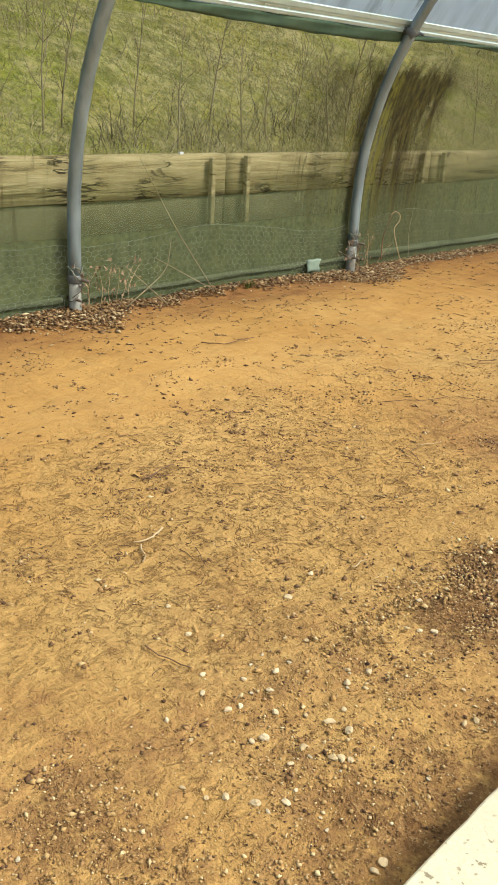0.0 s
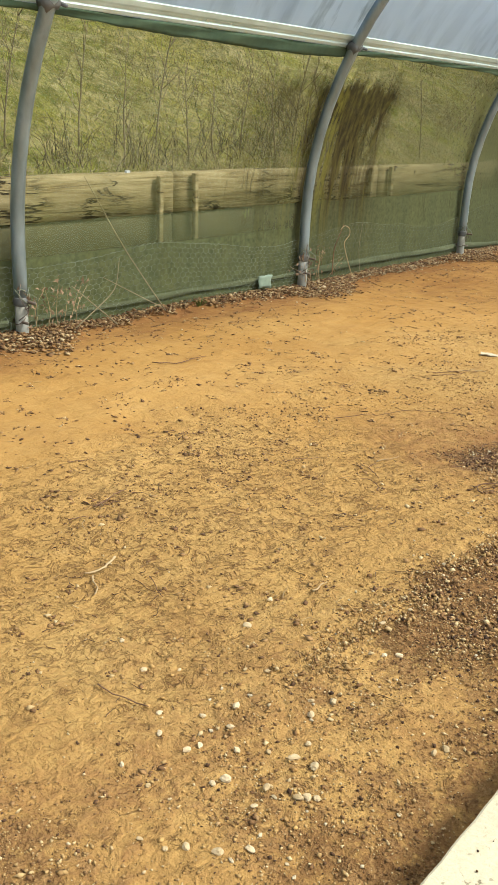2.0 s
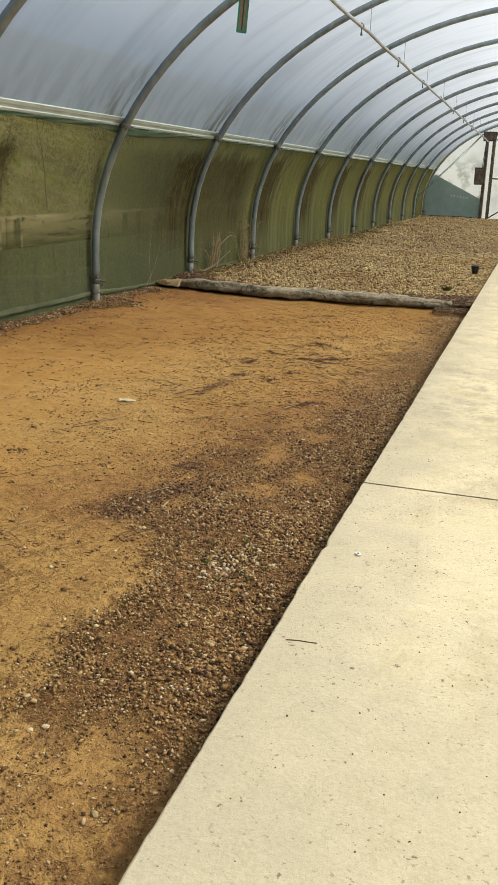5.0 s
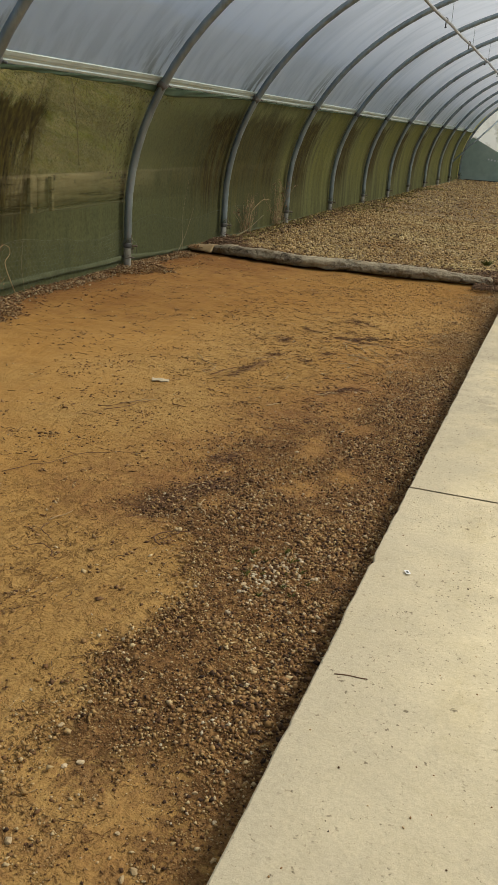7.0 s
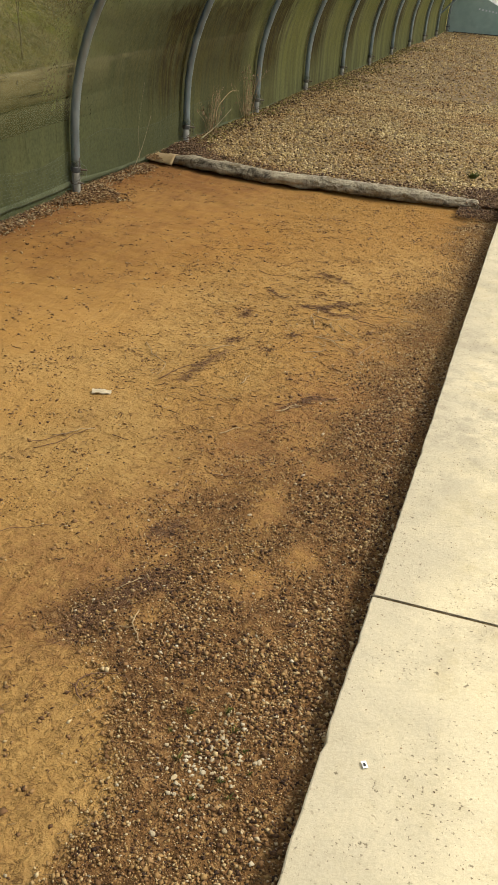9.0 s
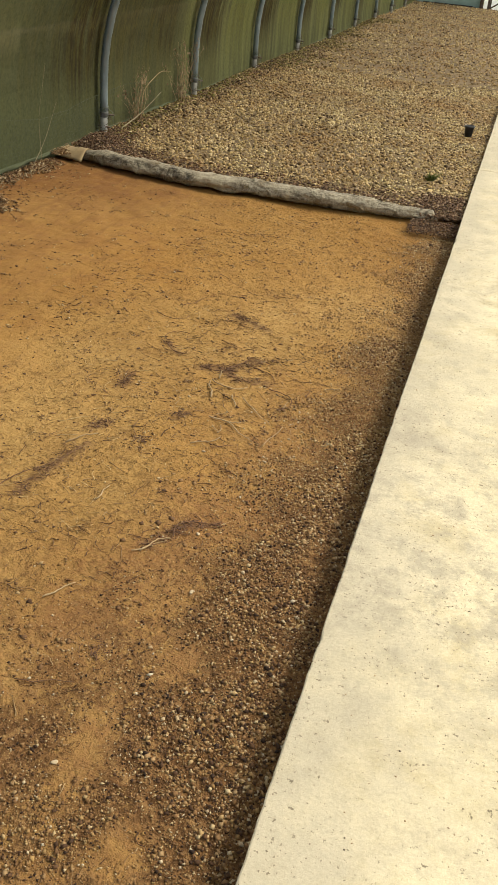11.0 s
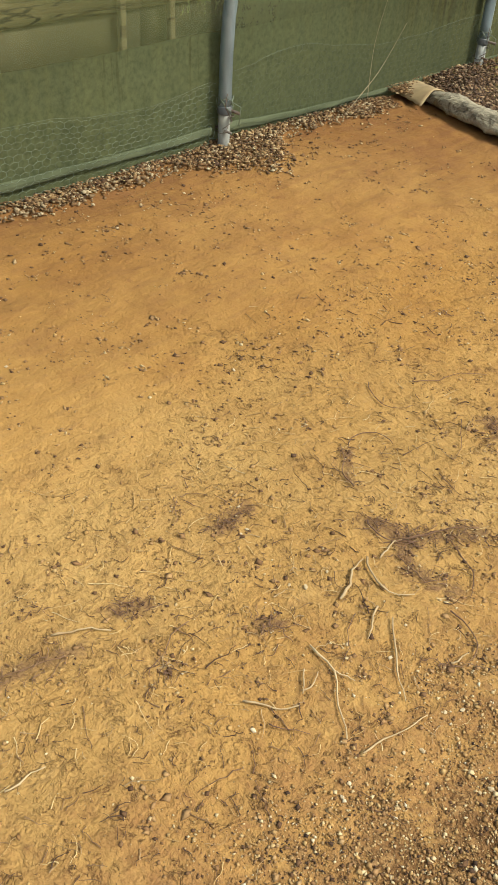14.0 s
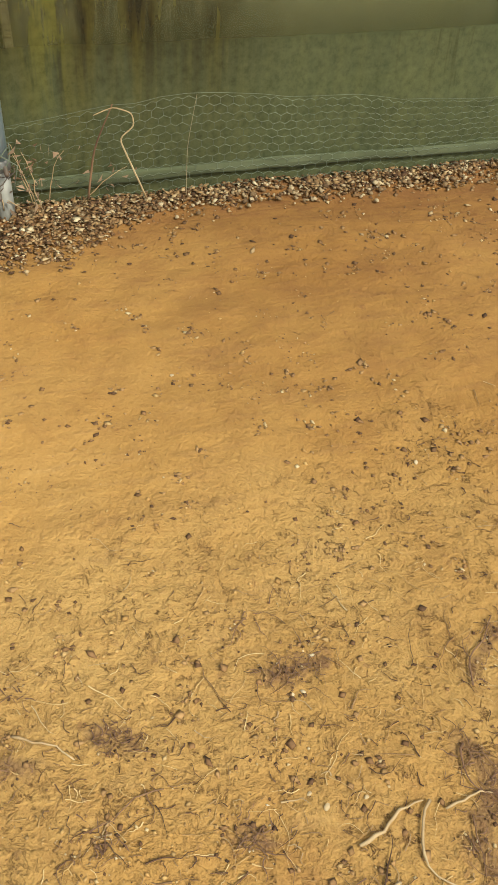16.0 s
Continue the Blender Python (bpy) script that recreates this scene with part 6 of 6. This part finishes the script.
def make_door():
    """The half of the sliding door that stands shut behind the opening."""
    door = thing("door_1", "film covered sliding door on a dark tube frame", "door", kind="structure")
    y = Y1 + 0.16
    rows = [[(x, y, z) for z in np.linspace(0.02, 2.2, 6)] for x in np.linspace(-1.06, 2.45, 10)]
    f = sheet("door_film", rows, FILM, door)
    f.visible_shadow = False
    for x in (-0.9, 0.675, 2.4):
        tube("stile", [(x, y - 0.03, 0.0), (x, y - 0.03, 2.2)], 0.02, RUST, door)
    for a, b in (((-0.9, 0.05), (0.675, 1.1)), ((0.675, 1.1), (-0.9, 2.15)), ((-0.9, 1.1), (2.4, 1.1))):
        tube("brace", [(a[0], y - 0.03, a[1]), (b[0], y - 0.03, b[1])], 0.017, RUST, door)
    return door


make_door()


def make_box(name, label, cat, lo, hi):
    """A wall box with a lid that stands proud, and a cable below."""
    ob = thing(name, label, cat)
    block("case", lo, hi, BLACK, ob, "", 0.012)
    block("lid", (lo[0] + 0.02, lo[1] - 0.02, lo[2] + 0.03), (hi[0] - 0.02, lo[1], hi[2] - 0.03), RUST, ob, "", 0.006)
    return ob


make_box("control_box", "dark electrical control box fixed beside the doorway", "control box", (-1.34, Y1 - 0.22, 0.93), (-1.06, Y1 - 0.05, 1.38))
make_box("fan_motor", "dark motor box above the doorway", "motor", (-1.20, Y1 - 0.25, 2.06), (-0.86, Y1 - 0.06, 2.30))
for dx in (0.0, 0.05):
    tagged(tube("cable", [(-1.16 + dx, Y1 - 0.12, 1.38), (-1.14 + dx * 1.4, Y1 - 0.13, 1.75), (-1.12 + dx, Y1 - 0.13, 2.08)], 0.008, BLACK), "black cable between the boxes", "cable")
tagged(tube("brace_tube", [(arch_x(0.55) + 0.03, Y1 - 1.95, 0.55), (-1.22, Y1 - 0.06, 2.24)], 0.021, TUBE), "galvanised diagonal brace at the end of the tunnel", "brace")


# the southern end, behind the camera
def make_south():
    rows = [[(x, Y0 - 0.03, z) for x, z in ((a, b * k / 6) for k in range(7))] for a, b in ((x, LEG + RISE * math.sqrt(max(0, 1 - ((x - XC) / HALF) ** 2))) for x in np.linspace(XC - HALF, XC + HALF, 30))]
    ob = sheet("wall_south", rows, FILM)
    ob.visible_shadow = False
    return tagged(ob, "plain milky film end wall", "end wall", kind="structure")


make_south()
gx, gy = np.meshgrid(np.linspace(PATH_X1 - 0.005, 4.05, 12), np.linspace(Y0, Y1, 50))
tagged(sheet("soil_east", np.stack([gx, gy, 0.02 + 0.01 * np.sin(3 * gx + gy)], -1).tolist(), SOIL), "bare ochre soil on the other side of the path", "soil", kind="structure")


# ---- outside ----
def sleeper(y0, y1, z0, z1, x, seed, material):
    """A weathered timber sleeper with worn arrises and splits."""
    bm = bmesh.new()
    n = 26
    prof = ((0, 0.012), (0, 1 - 0.10), (-0.012, 1.0), (-0.09, 1.0), (-0.115, 0.95), (-0.115, 0.0), (-0.012, 0.0))
    rings = []
    for i in range(n + 1):
        y = y0 + (y1 - y0) * i / n
        ring = []
        for k, (dx, f) in enumerate(prof):
            wob = 0.007 * noise.noise((y * 3, f * 5, seed)) + 0.005 * noise.noise((y * 11, f * 9, seed + 3))
            ring.append(bm.verts.new((x + dx + wob, y, z0 + (z1 - z0) * f + 0.007 * noise.noise((y * 2.2, dx * 9, seed + 7)))))
        rings.append(ring)
    for a, b in zip(rings, rings[1:]):
        for k in range(len(prof)):
            j = (k + 1) % len(prof)
            bm.faces.new((a[k], a[j], b[j], b[k]))
    bm.faces.new(rings[0])
    bm.faces.new(rings[-1][::-1])
    bmesh.ops.recalc_face_normals(bm, faces=bm.faces)
    return part("sleeper", bm, material, flat=False)


wall_ob = thing("retaining_wall", "low retaining wall of weathered timber sleepers held by stakes", "retaining wall")
for k in range(-6, 10):
    for z0, z1, dx in ((0.335, 0.585, 0.0), (0.095, 0.330, -0.012), (-0.10, 0.09, -0.02)):
        y0 = -2.05 + k * 2.42
        sleeper(y0 + 0.004, y0 + 2.412, z0, z1, -3.66 + dx, k * 3 + int(z0 * 10), TIMBER if z0 > 0.3 else SHADED_TIMBER).parent = wall_ob
    for dy in (-0.16, 0.17):
        bm = bmesh.new()
        y = -2.05 + k * 2.42 + dy
        lean = 0.015 if dy > 0 else 0.0
        h_ = 0.575 + 0.02 * noise.noise((y, 3, 0))
        box_into(bm, (-3.645, y - 0.018, -0.1), (-3.61, y + 0.018, h_))
        for v in bm.verts:
            v.co.y -= lean * (v.co.z > 0.3)
        bmesh.ops.bevel(bm, geom=list(bm.edges), offset=0.005, segments=1, affect="EDGES")
        part("stake", bm, TIMBER, wall_ob, "square timber stake", True)
tagged(block("white_cap", (-3.72, -2.42, 0.583), (-3.70, -2.39, 0.598), PIPE, None, "", 0.003), "small white plastic cap lying on the sleeper", "cap")


def hill_z(x, y):
    d = max(0.0, -3.765 - x)
    d2 = min(d, 14)
    k = min(1.0, d / 1.5)
    return 0.5 + 0.52 * d2 - 0.012 * d2 ** 2 + k * (0.35 * noise.noise((x * 0.35, y * 0.35, 0)) + 0.14 * noise.noise((x * 1.3, y * 1.3, 3)) + 0.05 * noise.noise((x * 4, y * 4, 7)))


def sapling(x, y, height, lean, seed):
    """A thin bare sapling: a tapered stem with a few upright twigs."""
    r = random.Random(seed)
    tree = thing("sapling", "thin bare sapling on the grassy bank", "sapling", "saplings on the bank", m=pose(x, y, hill_z(x, y) - 0.03))
    pts, p_, d = [], Vector((0, 0, 0)), Vector((0, lean, 1)).normalized()
    bm = bmesh.new()
    for k in range(9):
        pts.append(p_.copy())
        if k in (2, 3, 4, 5, 6, 7):
            for _ in range(r.randint(1, 2)):
                b = Vector((r.gauss(0, 0.4), r.choice((-1, 1)) * r.uniform(0.25, 0.7), 0.9)).normalized()
                q, bp = p_.copy(), []
                for j in range(5):
                    bp.append(q.copy())
                    q = q + b * height * 0.07 * r.uniform(0.6, 1.2)
                    b = (b + Vector((r.gauss(0, 0.12), r.gauss(0, 0.12), 0.12))).normalized()
                tube_into(bm, bp, [0.003, 0.0027, 0.0022, 0.0017, 0.0012], 4)
        p_ = p_ + d * height / 8
        d = (d + Vector((r.gauss(0, 0.06), r.gauss(0, 0.07), 0.05))).normalized()
    tube("trunk", pts, [0.007 * (1 - 0.1 * k) for k in range(9)], BARK, tree, sides=6)
    part("branches", bm, BARK, tree)


for k, (y, h, lean) in enumerate(((-2.40, 1.1, 0.0), (-2.22, 0.9, 0.08), (-1.70, 1.2, 0.15), (-1.58, 0.8, -0.1), (-0.62, 1.0, -0.1), (-3.14, 1.2, 0.02), (-2.97, 1.0, 0.03), (-0.38, 1.2, -0.05), (0.05, 0.9, -0.1),
                                  (-3.5, 1.1, 0.1), (-4.1, 1.2, -0.1), (-1.25, 0.6, -0.3), (0.9, 1.0, 0.1), (1.6, 1.1, -0.1), (2.6, 1.0, 0.0), (3.4, 1.2, 0.1), (-4.7, 1.0, 0.0), (-0.15, 1.1, 0.1), (0.3, 0.8, 0.0), (-0.9, 0.9, 0.1))):
    sapling(-3.90 - 0.3 * random.Random(k).random(), y, 0.85 * h, lean, k + 60)

# dry grass and brush on the bank
def brush(x, y, wide, tall, n, seed):
    """A leafless tangle of thin branches."""
    r = np.random.default_rng(seed)
    px, py = x + r.normal(0, 0.08, n), y + r.normal(0, wide, n)
    z = np.array([hill_z(a, b) for a, b in zip(px, py)]) - 0.02
    fl, ang = r.uniform(0.05, 0.6, n), r.uniform(0, 2 * math.pi, n)
    return fibres("brush", np.stack([px, py, z], 1), np.stack([np.cos(ang) * fl, np.sin(ang) * fl, np.ones(n)], 1) / np.sqrt(1 + fl ** 2)[:, None], tall * r.uniform(0.4, 1.0, n), r.uniform(0.002, 0.004, n), DARK_BRUSH, "leafless brown brush on the bank", "brush", seed, 0.3, 5)


DARK_BRUSH = stuff_colour("leafless_brush", [(0.0, (0.05, 0.04, 0.025)), (0.6, (0.14, 0.11, 0.06)), (1.0, (0.32, 0.26, 0.15))])
for spec in ((-3.98, -2.62, 0.12, 0.36, 60, 401), (-4.0, -1.95, 0.22, 0.40, 50, 402), (-3.95, -4.3, 0.30, 0.34, 90, 403), (-4.1, -0.9, 0.28, 0.38, 90, 404), (-4.1, 0.4, 0.30, 0.38, 80, 405)):
    brush(*spec)
r = np.random.default_rng(91)
n = 15000
x = -3.8 - np.abs(r.normal(0, 1.0, n)) - 0.02
y = r.uniform(-7, 9, n)
p = patches(x, y, 0.9, 6.5)
ok = p + r.normal(0, 0.25, n) > 0.02
x, y = x[ok], y[ok]
z = np.array([hill_z(a, b) for a, b in zip(x, y)]) - 0.02
ang = r.uniform(0, 2 * math.pi, len(x))
fl = r.uniform(0.1, 0.8, len(x))
fibres("dry_grass", np.stack([x, y, z], 1), np.stack([np.cos(ang) * fl, np.sin(ang) * fl, np.ones(len(x))], 1) / np.sqrt(1 + fl ** 2)[:, None], r.uniform(0.10, 0.38, len(x)), r.uniform(0.0012, 0.003, len(x)),
       BRUSH, "tall dry grass and brush on the bank", "dry grass", 92, 0.25, 4)
n = 3600
x, y = -3.80 - r.uniform(0, 1, n) ** 2 * 0.7, r.uniform(-6.5, 6, n)
ok = patches(x, y, 1.1, 2.5) + r.normal(0, 0.2, n) > -0.05
x, y = x[ok], y[ok]
z = np.array([hill_z(a, b) for a, b in zip(x, y)])
ang, fl = r.uniform(0, 2 * math.pi, len(x)), r.uniform(0.5, 2.5, len(x))
STRAW_TANGLE = stuff_colour("pale_straw", [(0.0, (0.26, 0.21, 0.11)), (0.6, (0.44, 0.37, 0.21)), (1.0, (0.60, 0.53, 0.34))])
fibres("straw", np.stack([x, y, z], 1), np.stack([np.cos(ang) * fl, np.sin(ang) * fl, np.ones(len(x))], 1) / np.sqrt(1 + fl ** 2)[:, None], r.uniform(0.10, 0.30, len(x)), r.uniform(0.0012, 0.0026, len(x)),
       STRAW_TANGLE, "pale flattened straw and dead bracken above the sleepers", "straw", 95, 0.35, 4)
n = 26000
x = -3.85 - r.uniform(0, 1, n) ** 1.5 * 9
y = r.uniform(-8, 16, n)
z = np.array([hill_z(a, b) for a, b in zip(x, y)]) - 0.01
ang = r.uniform(0, 2 * math.pi, n)
GRASS = stuff_colour("bank_grass", [(0.0, (0.09, 0.11, 0.016)), (0.5, (0.18, 0.185, 0.032)), (0.8, (0.27, 0.235, 0.06)), (1.0, (0.40, 0.33, 0.14))])
fibres("grass", np.stack([x, y, z], 1), np.stack([np.cos(ang) * 0.5, np.sin(ang) * 0.5, np.full(n, 0.86)], 1), r.uniform(0.03, 0.10, n), r.uniform(0.0015, 0.0035, n),
       GRASS, "short green and yellow grass on the bank", "grass", 93, 0.3, 2)
